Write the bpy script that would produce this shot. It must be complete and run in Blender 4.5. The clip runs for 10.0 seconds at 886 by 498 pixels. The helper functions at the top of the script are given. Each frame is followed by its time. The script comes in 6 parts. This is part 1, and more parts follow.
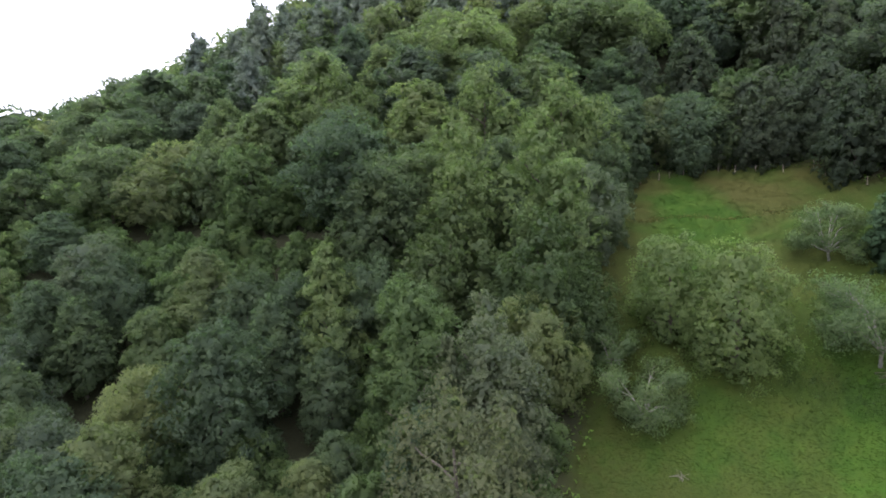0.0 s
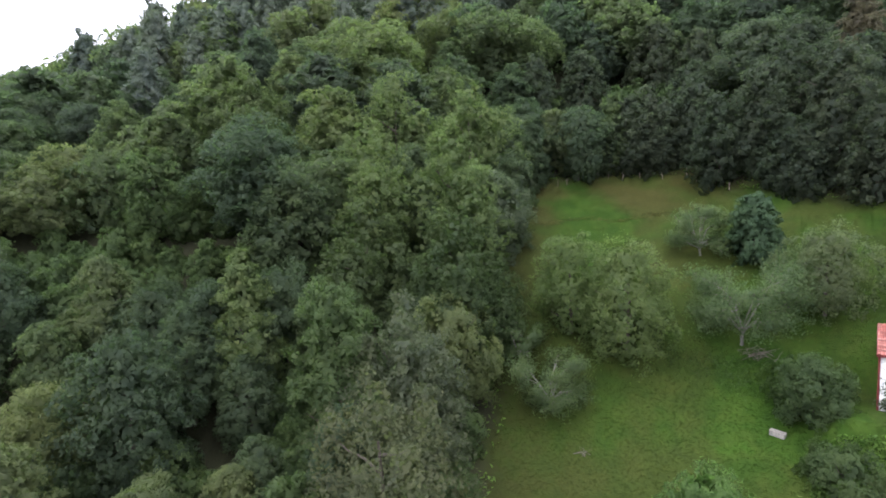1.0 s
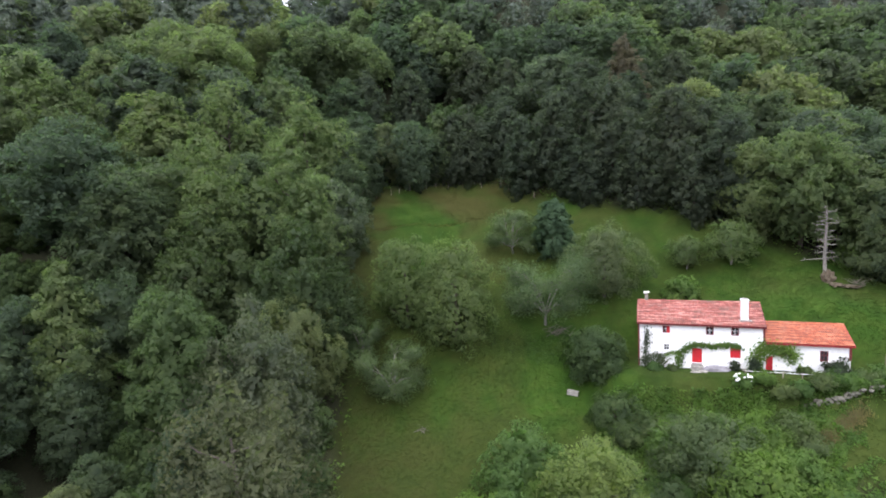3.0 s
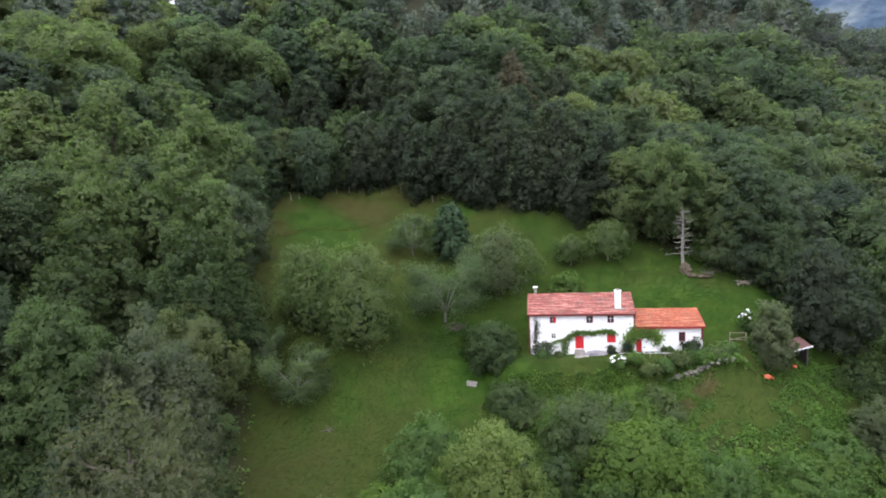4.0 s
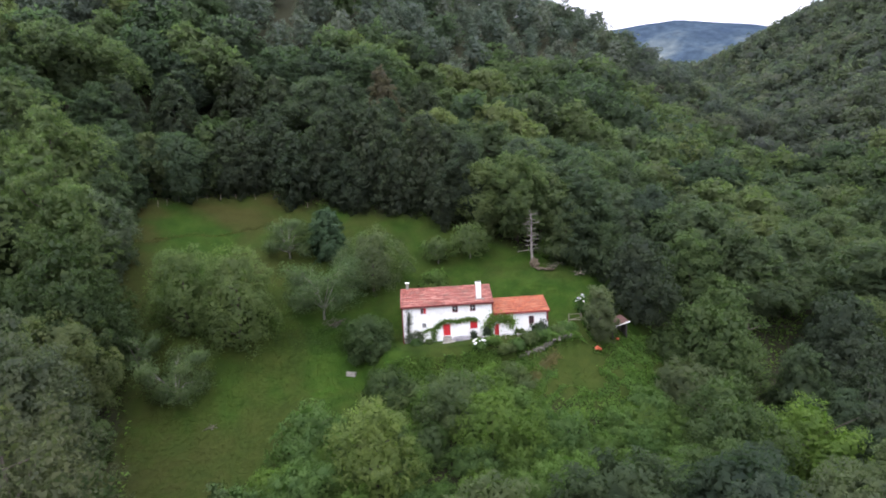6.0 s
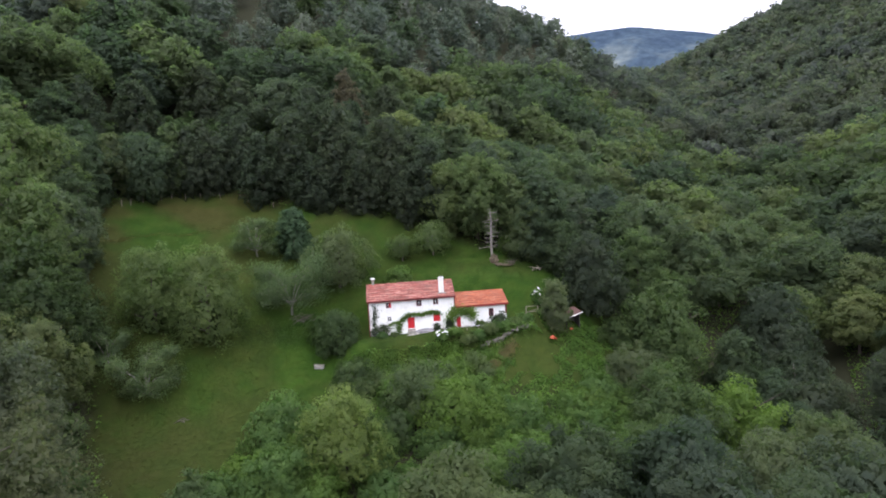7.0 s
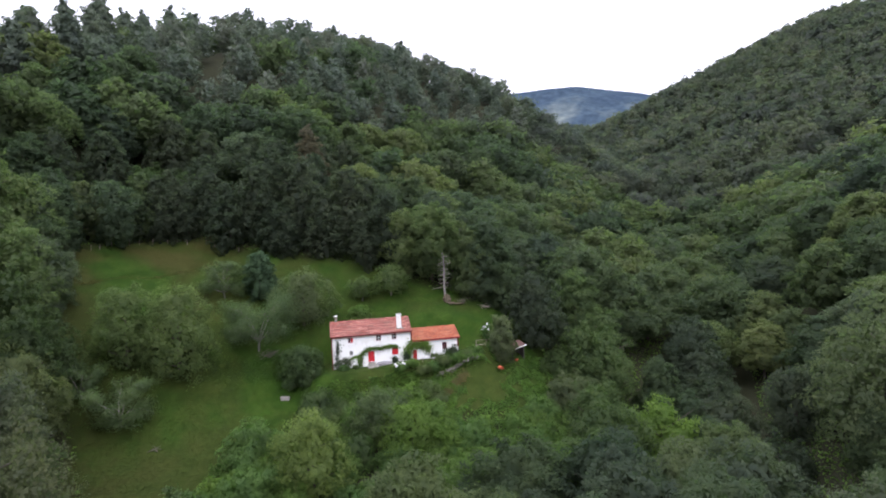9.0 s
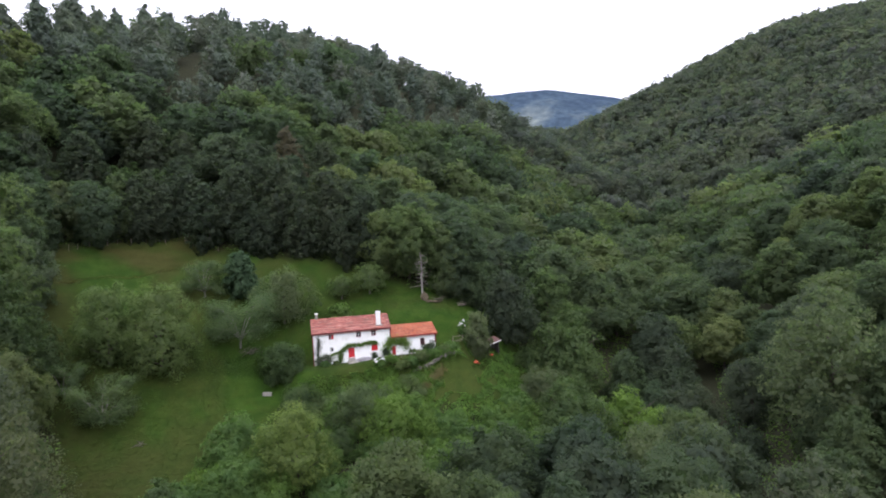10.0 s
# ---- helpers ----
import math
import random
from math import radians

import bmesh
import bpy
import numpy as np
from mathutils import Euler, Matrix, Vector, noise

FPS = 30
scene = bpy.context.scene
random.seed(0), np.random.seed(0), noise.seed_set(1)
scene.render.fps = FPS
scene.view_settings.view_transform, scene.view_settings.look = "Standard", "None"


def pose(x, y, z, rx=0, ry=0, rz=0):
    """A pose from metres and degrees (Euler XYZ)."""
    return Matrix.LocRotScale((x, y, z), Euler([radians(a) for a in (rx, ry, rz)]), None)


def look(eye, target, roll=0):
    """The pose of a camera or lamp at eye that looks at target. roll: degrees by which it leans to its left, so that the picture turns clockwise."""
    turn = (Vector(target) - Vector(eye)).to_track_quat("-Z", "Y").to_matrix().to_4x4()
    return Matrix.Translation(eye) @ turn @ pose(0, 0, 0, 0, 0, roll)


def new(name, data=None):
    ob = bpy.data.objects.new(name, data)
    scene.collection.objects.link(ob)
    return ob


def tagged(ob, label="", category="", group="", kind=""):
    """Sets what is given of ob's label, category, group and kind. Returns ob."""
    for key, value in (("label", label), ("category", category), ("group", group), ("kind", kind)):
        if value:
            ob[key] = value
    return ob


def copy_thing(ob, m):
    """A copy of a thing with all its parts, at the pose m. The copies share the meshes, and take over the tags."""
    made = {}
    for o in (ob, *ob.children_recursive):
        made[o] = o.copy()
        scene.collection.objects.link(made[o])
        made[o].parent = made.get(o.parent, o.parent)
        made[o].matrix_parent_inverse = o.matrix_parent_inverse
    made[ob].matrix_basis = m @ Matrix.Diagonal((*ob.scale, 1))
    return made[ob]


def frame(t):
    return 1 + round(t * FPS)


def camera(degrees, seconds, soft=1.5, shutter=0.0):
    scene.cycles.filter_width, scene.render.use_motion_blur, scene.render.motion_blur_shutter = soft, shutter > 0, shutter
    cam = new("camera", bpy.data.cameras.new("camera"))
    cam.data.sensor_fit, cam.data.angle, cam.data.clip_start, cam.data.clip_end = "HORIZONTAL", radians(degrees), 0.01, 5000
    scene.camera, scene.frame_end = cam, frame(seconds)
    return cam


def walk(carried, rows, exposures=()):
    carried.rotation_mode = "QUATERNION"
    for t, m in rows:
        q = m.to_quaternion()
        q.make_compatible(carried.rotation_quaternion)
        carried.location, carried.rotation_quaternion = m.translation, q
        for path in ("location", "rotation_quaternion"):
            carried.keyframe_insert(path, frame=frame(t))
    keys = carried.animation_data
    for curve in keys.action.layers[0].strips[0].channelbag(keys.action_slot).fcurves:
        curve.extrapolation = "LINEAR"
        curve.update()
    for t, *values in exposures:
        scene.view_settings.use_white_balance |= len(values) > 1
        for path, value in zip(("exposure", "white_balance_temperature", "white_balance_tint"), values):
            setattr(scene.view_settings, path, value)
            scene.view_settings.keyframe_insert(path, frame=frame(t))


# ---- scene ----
cam = camera(78.6, 10.0, soft=1.85)
PATH = [
    (0, (0.200, -0.097, 26.070), (-0.081, 1.869, 25.828), -3.03),
    (0.5, (-0.266, -1.621, 25.997), (-0.370, 0.363, 25.759), -3.03),
    (1, (-0.727, -3.166, 25.896), (-0.669, -1.180, 25.662), -3.03),
    (1.5, (-1.117, -4.742, 25.827), (-0.919, -2.765, 25.596), -3.00),
    (2, (-1.529, -6.305, 25.747), (-1.181, -4.349, 25.516), -2.97),
    (2.5, (-1.987, -7.932, 25.710), (-1.488, -6.009, 25.480), -2.94),
    (4, (-3.631, -12.607, 25.429), (-2.653, -10.877, 25.203), -3.12),
    (4.5, (-4.612, -14.368, 25.330), (-3.465, -12.745, 25.105), -3.06),
    (5, (-5.813, -16.075, 25.247), (-4.557, -14.534, 25.023), -3.09),
    (6.5, (-10.154, -20.522, 24.740), (-8.753, -19.112, 24.519), -3.01),
    (7, (-11.865, -22.333, 24.540), (-10.414, -20.974, 24.320), -3.01),
    (7.5, (-13.783, -24.221, 24.290), (-12.314, -22.876, 24.104), -3.01),
    (8, (-15.883, -26.024, 24.131), (-14.388, -24.699, 24.051), -3.01),
    (8.5, (-18.073, -27.651, 24.031), (-16.549, -26.356, 23.982), -3.01),
    (9, (-20.273, -29.097, 23.891), (-18.697, -27.866, 23.841), -2.91),
    (9.5, (-22.115, -30.193, 23.743), (-20.489, -29.029, 23.694), -3.00),
    (10, (-23.681, -30.987, 23.606), (-22.050, -29.830, 23.556), -2.90),
]
walk(cam, [(t, look(eye, target, roll)) for t, eye, target, roll in PATH],
     exposures=[(0.0, 1.10), (2.5, 0.99), (5.0, 0.81), (7.0, 0.64), (8.0, 0.52), (10.0, 0.52)])

# ---- world, sun, exposure ----
SUN_UP, SUN_ROUND = 60.0, 220.0
world = bpy.data.worlds.new("overcast_sky")
world.use_nodes = True
scene.world = world
wn, wl = world.node_tree.nodes, world.node_tree.links
wn.clear()
sky = wn.new("ShaderNodeTexSky")
sky.sky_type, sky.sun_disc = "NISHITA", False
sky.sun_elevation, sky.sun_rotation = radians(SUN_UP), radians(SUN_ROUND)
sky.air_density, sky.dust_density = 1.0, 3.0
cloud = wn.new("ShaderNodeMix")
cloud.data_type = "RGBA"
cloud.inputs["Factor"].default_value = 0.88
cloud.inputs["B"].default_value = (13.5, 13.35, 16.0, 1)
back = wn.new("ShaderNodeBackground")
back.inputs["Strength"].default_value = 0.15
wout = wn.new("ShaderNodeOutputWorld")
wl.new(sky.outputs["Color"], cloud.inputs["A"])
# an overcast sky is about three times as bright overhead as along the horizon
height = wn.new("ShaderNodeSeparateXYZ")
wl.new(wn.new("ShaderNodeTexCoord").outputs["Generated"], height.inputs["Vector"])
dome = wn.new("ShaderNodeMapRange")
for key, value in (("From Min", 0.0), ("From Max", 1.0), ("To Min", 0.48), ("To Max", 1.3)):
    dome.inputs[key].default_value = value
wl.new(height.outputs["Z"], dome.inputs["Value"])
graded = wn.new("ShaderNodeVectorMath")
graded.operation = "SCALE"
wl.new(cloud.outputs["Result"], graded.inputs[0])
wl.new(dome.outputs["Result"], graded.inputs["Scale"])
wl.new(graded.outputs["Vector"], back.inputs["Color"])
wl.new(back.outputs["Background"], wout.inputs["Surface"])

sun = new("sun", bpy.data.lights.new("sun", "SUN"))
sun.data.energy, sun.data.angle, sun.data.color = 0.7, radians(50), (1.0, 0.96, 0.9)
_a, _e = radians(SUN_ROUND), radians(SUN_UP)
sun.matrix_world = look((math.sin(_a) * math.cos(_e) * 200, math.cos(_a) * math.cos(_e) * 200, math.sin(_e) * 200), (0, 0, 0))


# ---- materials ----
def material(name):
    m = bpy.data.materials.new(name)
    m.use_nodes = True
    n = m.node_tree.nodes
    return m, n, m.node_tree.links, n["Principled BSDF"]


def ramp(n, links, source, stops):
    r = n.new("ShaderNodeValToRGB")
    while len(r.color_ramp.elements) < len(stops):
        r.color_ramp.elements.new(0.5)
    for el, (at, col) in zip(r.color_ramp.elements, stops):
        el.position, el.color = at, (*col, 1)
    links.new(source, r.inputs["Fac"])
    return r.outputs["Color"]


def noise_tex(n, links, scale, detail=4.0, vector=None, rough=0.6):
    t = n.new("ShaderNodeTexNoise")
    t.inputs["Scale"].default_value, t.inputs["Detail"].default_value, t.inputs["Roughness"].default_value = scale, detail, rough
    if vector is not None:
        links.new(vector, t.inputs["Vector"])
    return t.outputs["Fac"]


def mixed(n, links, fac, a, b, mode="MIX"):
    m = n.new("ShaderNodeMix")
    m.data_type, m.blend_type = "RGBA", mode
    for value, key in ((fac, "Factor"), (a, "A"), (b, "B")):
        if isinstance(value, (int, float)):
            m.inputs[key].default_value = value
        elif isinstance(value, tuple):
            m.inputs[key].default_value = (*value, 1)
        else:
            links.new(value, m.inputs[key])
    return m.outputs["Result"]


def bumped(n, links, bsdf, height, strength=0.4, distance=0.02):
    b = n.new("ShaderNodeBump")
    b.inputs["Strength"].default_value, b.inputs["Distance"].default_value = strength, distance
    links.new(height, b.inputs["Height"])
    links.new(b.outputs["Normal"], bsdf.inputs["Normal"])


def leaf_material(name, stops, per_tree="object", glow=0.6, patchy=1.0):
    """Foliage: a colour for each tree out of stops, varied leaf by leaf and in patches."""
    m, n, links, bsdf = material(name)
    if per_tree == "object":
        tree = n.new("ShaderNodeObjectInfo").outputs["Random"]
    else:
        a = n.new("ShaderNodeAttribute")
        a.attribute_name = per_tree
        tree = a.outputs["Fac"]
    col = ramp(n, links, tree, stops)
    isle = n.new("ShaderNodeNewGeometry").outputs["Random Per Island"]
    col = mixed(n, links, 1.0, col, ramp(n, links, isle, [(0.0, (0.88, 0.89, 0.91)), (0.5, (0.99, 1.0, 0.99)), (0.85, (1.07, 1.06, 1.03)), (1.0, (1.2, 1.17, 1.08))]), "MULTIPLY")
    place = n.new("ShaderNodeTexCoord").outputs["Object"]
    patch = noise_tex(n, links, 0.45, 2.0, place)
    col = mixed(n, links, patchy, col, ramp(n, links, patch, [(0.3, (0.80, 0.84, 0.90)), (0.7, (1.18, 1.15, 1.02))]), "MULTIPLY")
    links.new(col, bsdf.inputs["Base Color"])
    bsdf.inputs["Roughness"].default_value = 0.62
    bsdf.inputs["Specular IOR Level"].default_value = 0.12
    thin = n.new("ShaderNodeBsdfTranslucent")
    links.new(mixed(n, links, 1.0, col, (1.05, 1.25, 0.8), "MULTIPLY"), thin.inputs["Color"])
    both = n.new("ShaderNodeMixShader")
    both.inputs["Fac"].default_value = glow
    links.new(bsdf.outputs["BSDF"], both.inputs[1])
    links.new(thin.outputs["BSDF"], both.inputs[2])
    links.new(both.outputs["Shader"], n["Material Output"].inputs["Surface"])
    return m


def bark_material(name, dark, light, scale=6.0):
    m, n, links, bsdf = material(name)
    place = n.new("ShaderNodeTexCoord").outputs["Object"]
    f = noise_tex(n, links, scale, 6.0, place)
    links.new(ramp(n, links, f, [(0.35, dark), (0.65, light)]), bsdf.inputs["Base Color"])
    bsdf.inputs["Roughness"].default_value = 0.9
    bumped(n, links, bsdf, f, 0.6, 0.03)
    return m


BROAD = [(0.0, (0.047, 0.070, 0.047)), (0.16, (0.091, 0.124, 0.059)), (0.32, (0.058, 0.084, 0.052)), (0.48, (0.113, 0.146, 0.064)), (0.64, (0.064, 0.094, 0.059)), (0.8, (0.138, 0.164, 0.071)), (0.9, (0.052, 0.074, 0.054)), (1.0, (0.093, 0.118, 0.076))]
# greyer and bluer than BROAD: the haze of distance is put into the leaf colour
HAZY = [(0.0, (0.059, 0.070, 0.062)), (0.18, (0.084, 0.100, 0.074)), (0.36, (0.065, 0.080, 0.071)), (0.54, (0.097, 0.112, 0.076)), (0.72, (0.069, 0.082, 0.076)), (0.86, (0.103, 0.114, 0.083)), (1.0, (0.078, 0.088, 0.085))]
LEAF_WOOD = leaf_material("leaf_mixed_wood", BROAD)
LEAF_SLOPE = leaf_material("leaf_slope_wood", BROAD, "tint", patchy=0.35)
LEAF_FAR = leaf_material("leaf_far_wood_hazed", HAZY, "tint", patchy=0.35)
LEAF_GREY = leaf_material("leaf_grey_green", [(0.0, (0.090, 0.110, 0.073)), (1.0, (0.107, 0.127, 0.081))])
LEAF_ORCHARD = leaf_material("leaf_orchard", [(0.0, (0.080, 0.118, 0.060)), (1.0, (0.104, 0.142, 0.068))])
LEAF_APPLE = leaf_material("leaf_apple", [(0.0, (0.108, 0.151, 0.063)), (1.0, (0.130, 0.168, 0.069))])
LEAF_BRIGHT = leaf_material("leaf_bright", [(0.0, (0.102, 0.142, 0.062)), (1.0, (0.125, 0.156, 0.069))])
LEAF_OAK = leaf_material("leaf_oak", [(0.0, (0.060, 0.088, 0.041)), (1.0, (0.073, 0.098, 0.044))])
LEAF_DARK = leaf_material("leaf_dark", [(0.0, (0.052, 0.071, 0.049)), (1.0, (0.068, 0.084, 0.056))])
LEAF_MID = leaf_material("leaf_mid", [(0.0, (0.074, 0.112, 0.050)), (1.0, (0.092, 0.130, 0.055))])
LEAF_SHRUB = leaf_material("leaf_shrub", [(0.0, (0.082, 0.147, 0.050)), (0.3, (0.130, 0.200, 0.050)), (0.6, (0.092, 0.154, 0.058)), (1.0, (0.132, 0.212, 0.050))])
# both ridge-pine needle colours are paled, with air haze mixed into them
NEEDLE = leaf_material("needle_hazed", [(0.0, (0.098, 0.124, 0.106)), (1.0, (0.123, 0.146, 0.118))], glow=0.4)
NEEDLE_FAR = leaf_material("needle_far_hazed", [(0.0, (0.087, 0.111, 0.095)), (0.6, (0.104, 0.127, 0.106)), (1.0, (0.121, 0.130, 0.111))], "tint", glow=0.4, patchy=0.5)
NEEDLE_BLUE = leaf_material("needle_blue", [(0.0, (0.046, 0.082, 0.044)), (1.0, (0.052, 0.088, 0.047))], glow=0.35)
NEEDLE_RUST = leaf_material("needle_rust", [(0.0, (0.090, 0.083, 0.056)), (1.0, (0.095, 0.086, 0.056))], glow=0.4)
BARK = bark_material("bark_brown", (0.05, 0.042, 0.032), (0.13, 0.115, 0.09))
BARK_PALE = bark_material("bark_pale", (0.09, 0.086, 0.072), (0.25, 0.238, 0.205))


def meadow_colour(n, links, pos, gain):
    """Mottled meadow: fresh green hollows, deeper turf, and ochre patches of ripe grass on the dry upper slope."""
    big, mid, small = noise_tex(n, links, 0.06, 3.0, pos), noise_tex(n, links, 0.3, 4.0, pos), noise_tex(n, links, 1.6, 3.0, pos)
    def stop(at, c):
        return at, tuple(v * gain for v in c)
    col = ramp(n, links, mid, [stop(0.25, (0.023, 0.046, 0.009)), stop(0.45, (0.031, 0.060, 0.010)), stop(0.6, (0.042, 0.068, 0.013)), stop(0.8, (0.032, 0.076, 0.010))])
    fresh = mixed(n, links, 1.0, col, (1.0, 1.2, 0.95), "MULTIPLY")
    col = mixed(n, links, ramp(n, links, big, [(0.36, (0.9, 0.9, 0.9)), (0.5, (0, 0, 0))]), col, fresh)
    place = n.new("ShaderNodeSeparateXYZ")
    links.new(pos, place.inputs["Vector"])
    dry = n.new("ShaderNodeMapRange")
    for key, value in (("From Min", 72.0), ("From Max", 100.0), ("To Min", 0.3), ("To Max", 1.0)):
        dry.inputs[key].default_value = value
    links.new(place.outputs["Y"], dry.inputs["Value"])
    patch = mixed(n, links, 1.0, ramp(n, links, big, [(0.44, (0, 0, 0)), (0.6, (0.75, 0.75, 0.75))]), dry.outputs["Result"], "MULTIPLY")
    col = mixed(n, links, patch, col, tuple(v * gain for v in (0.066, 0.060, 0.020)))
    # olive turf along the western wood, with the trees' shade painted into its colour
    old = n.new("ShaderNodeMapRange")
    for key, value in (("From Min", 27.0), ("From Max", 7.0), ("To Min", 0.0), ("To Max", 1.0)):
        old.inputs[key].default_value = value
    links.new(place.outputs["X"], old.inputs["Value"])
    # share of that olive, shade-darkened colour, broken up by the noise
    worn = mixed(n, links, 1.0, ramp(n, links, mid, [(0.3, (0.35, 0.35, 0.35)), (0.6, (0.95, 0.95, 0.95))]), old.outputs["Result"], "MULTIPLY")
    col = mixed(n, links, worn, col, tuple(v * gain for v in (0.034, 0.040, 0.011)))
    return mixed(n, links, 1.0, col, ramp(n, links, small, [(0.3, (0.85, 0.87, 0.85)), (0.7, (1.15, 1.13, 1.08))]), "MULTIPLY")


def ground_material():
    m, n, links, bsdf = material("meadow_ground")
    place = n.new("ShaderNodeTexCoord").outputs["Object"]
    fine = noise_tex(n, links, 6.0, 5.0, place)
    grass = mixed(n, links, 1.0, meadow_colour(n, links, place, 0.76), ramp(n, links, fine, [(0.25, (0.8, 0.82, 0.8)), (0.75, (1.15, 1.13, 1.05))]), "MULTIPLY")
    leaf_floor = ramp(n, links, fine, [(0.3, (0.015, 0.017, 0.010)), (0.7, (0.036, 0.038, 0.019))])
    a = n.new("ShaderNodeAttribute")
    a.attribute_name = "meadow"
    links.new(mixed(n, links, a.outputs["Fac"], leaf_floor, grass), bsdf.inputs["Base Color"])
    bsdf.inputs["Roughness"].default_value = 0.95
    bsdf.inputs["Specular IOR Level"].default_value = 0.1
    bumped(n, links, bsdf, fine, 0.5, 0.1)
    return m


GROUND = ground_material()


def plain_material(name, low, high, scale, rough=0.8, bump=0.3, detail=5.0, depth=0.01):
    m, n, links, bsdf = material(name)
    place = n.new("ShaderNodeTexCoord").outputs["Object"]
    f = noise_tex(n, links, scale, detail, place)
    links.new(ramp(n, links, f, [(0.3, low), (0.7, high)]), bsdf.inputs["Base Color"])
    bsdf.inputs["Roughness"].default_value = rough
    bumped(n, links, bsdf, f, bump, depth)
    return m


def limewash():
    m, n, links, bsdf = material("limewashed_wall")
    place = n.new("ShaderNodeTexCoord").outputs["Object"]
    f, s = noise_tex(n, links, 1.1, 6.0, place), noise_tex(n, links, 9.0, 4.0, place)
    links.new(mixed(n, links, 1.0, ramp(n, links, f, [(0.28, (0.70, 0.69, 0.66)), (0.5, (0.82, 0.82, 0.81))]), ramp(n, links, s, [(0.3, (0.94, 0.94, 0.93)), (0.6, (1, 1, 1))]), "MULTIPLY"), bsdf.inputs["Base Color"])
    bsdf.inputs["Roughness"].default_value = 0.9
    bumped(n, links, bsdf, s, 0.5, 0.02)
    return m


def tile_material(name, stops, pale, moss):
    """Clay tiles: a colour for each tile, paler courses and dark lichen along the rows."""
    m, n, links, bsdf = material(name)
    isle = n.new("ShaderNodeNewGeometry").outputs["Random Per Island"]
    place = n.new("ShaderNodeTexCoord").outputs["Object"]
    rows = n.new("ShaderNodeMapping")
    rows.inputs["Scale"].default_value = (0.42, 3.2, 3.2)
    links.new(place, rows.inputs["Vector"])
    col = ramp(n, links, isle, stops)
    streak, f, g = noise_tex(n, links, 1.0, 4.0, rows.outputs["Vector"]), noise_tex(n, links, 0.8, 5.0, place), noise_tex(n, links, 7.0, 4.0, place)
    col = mixed(n, links, ramp(n, links, streak, [(0.52, (0, 0, 0)), (0.66, (0.55, 0.55, 0.55))]), col, pale)
    col = mixed(n, links, ramp(n, links, streak, [(0.36, (0.8, 0.8, 0.8)), (0.48, (0, 0, 0))]), col, (0.085, 0.036, 0.03))
    col = mixed(n, links, ramp(n, links, f, [(0.5, (0, 0, 0)), (0.66, (moss, moss, moss))]), col, (0.15, 0.125, 0.095))
    col = mixed(n, links, 1.0, col, ramp(n, links, g, [(0.3, (0.75, 0.75, 0.75)), (0.7, (1.15, 1.13, 1.1))]), "MULTIPLY")
    links.new(col, bsdf.inputs["Base Color"])
    bsdf.inputs["Roughness"].default_value = 0.85
    bumped(n, links, bsdf, g, 0.4, 0.01)
    return m


WALL = limewash()
TILE_OLD = tile_material("roof_tile_old", [(0.0, (0.19, 0.052, 0.040)), (0.5, (0.26, 0.070, 0.052)), (1.0, (0.33, 0.11, 0.085))], (0.60, 0.38, 0.32), 0.45)
TILE_NEW = tile_material("roof_tile_new", [(0.0, (0.25, 0.058, 0.028)), (0.5, (0.33, 0.080, 0.034)), (1.0, (0.39, 0.12, 0.055))], (0.58, 0.29, 0.17), 0.25)
RED = plain_material("red_paint", (0.42, 0.012, 0.02), (0.56, 0.02, 0.028), 3.0, 0.5, 0.1)
DEEP_RED = plain_material("deep_red_paint", (0.20, 0.016, 0.018), (0.30, 0.024, 0.024), 3.0, 0.55, 0.1)
MAROON = plain_material("maroon_paint", (0.10, 0.012, 0.014), (0.15, 0.02, 0.02), 3.0, 0.55, 0.1)
STONE = plain_material("weathered_stone", (0.14, 0.135, 0.12), (0.34, 0.32, 0.28), 3.5, 0.9, 0.7, 6.0, 0.04)
MOSSY_STONE = plain_material("mossy_stone", (0.055, 0.058, 0.038), (0.20, 0.19, 0.155), 2.5, 0.95, 0.7, 6.0, 0.04)
TIMBER = plain_material("grey_timber", (0.14, 0.12, 0.095), (0.30, 0.26, 0.21), 5.0, 0.85, 0.4)
WHITE_PAINT = plain_material("white_paint", (0.70, 0.70, 0.68), (0.82, 0.82, 0.80), 4.0, 0.6, 0.1)
DARK_TIN = plain_material("dark_tin", (0.03, 0.028, 0.028), (0.07, 0.06, 0.055), 3.0, 0.6, 0.2)
ORANGE = plain_material("orange_plastic", (0.38, 0.075, 0.035), (0.52, 0.12, 0.05), 2.0, 0.6, 0.1)
PETAL = plain_material("white_petal", (0.75, 0.75, 0.72), (0.85, 0.85, 0.82), 9.0, 0.7, 0.1)
TARP = plain_material("grey_tarpaulin", (0.11, 0.105, 0.115), (0.24, 0.23, 0.24), 1.5, 0.6, 0.4, 4.0, 0.05)
EARTH = plain_material("bare_earth", (0.05, 0.04, 0.024), (0.10, 0.08, 0.05), 2.5, 0.95, 0.8, 6.0, 0.05)


def glass_material():
    m, n, links, bsdf = material("window_glass")
    bsdf.inputs["Base Color"].default_value = (0.035, 0.035, 0.04, 1)
    bsdf.inputs["Roughness"].default_value = 0.06
    return m


GLASS = glass_material()


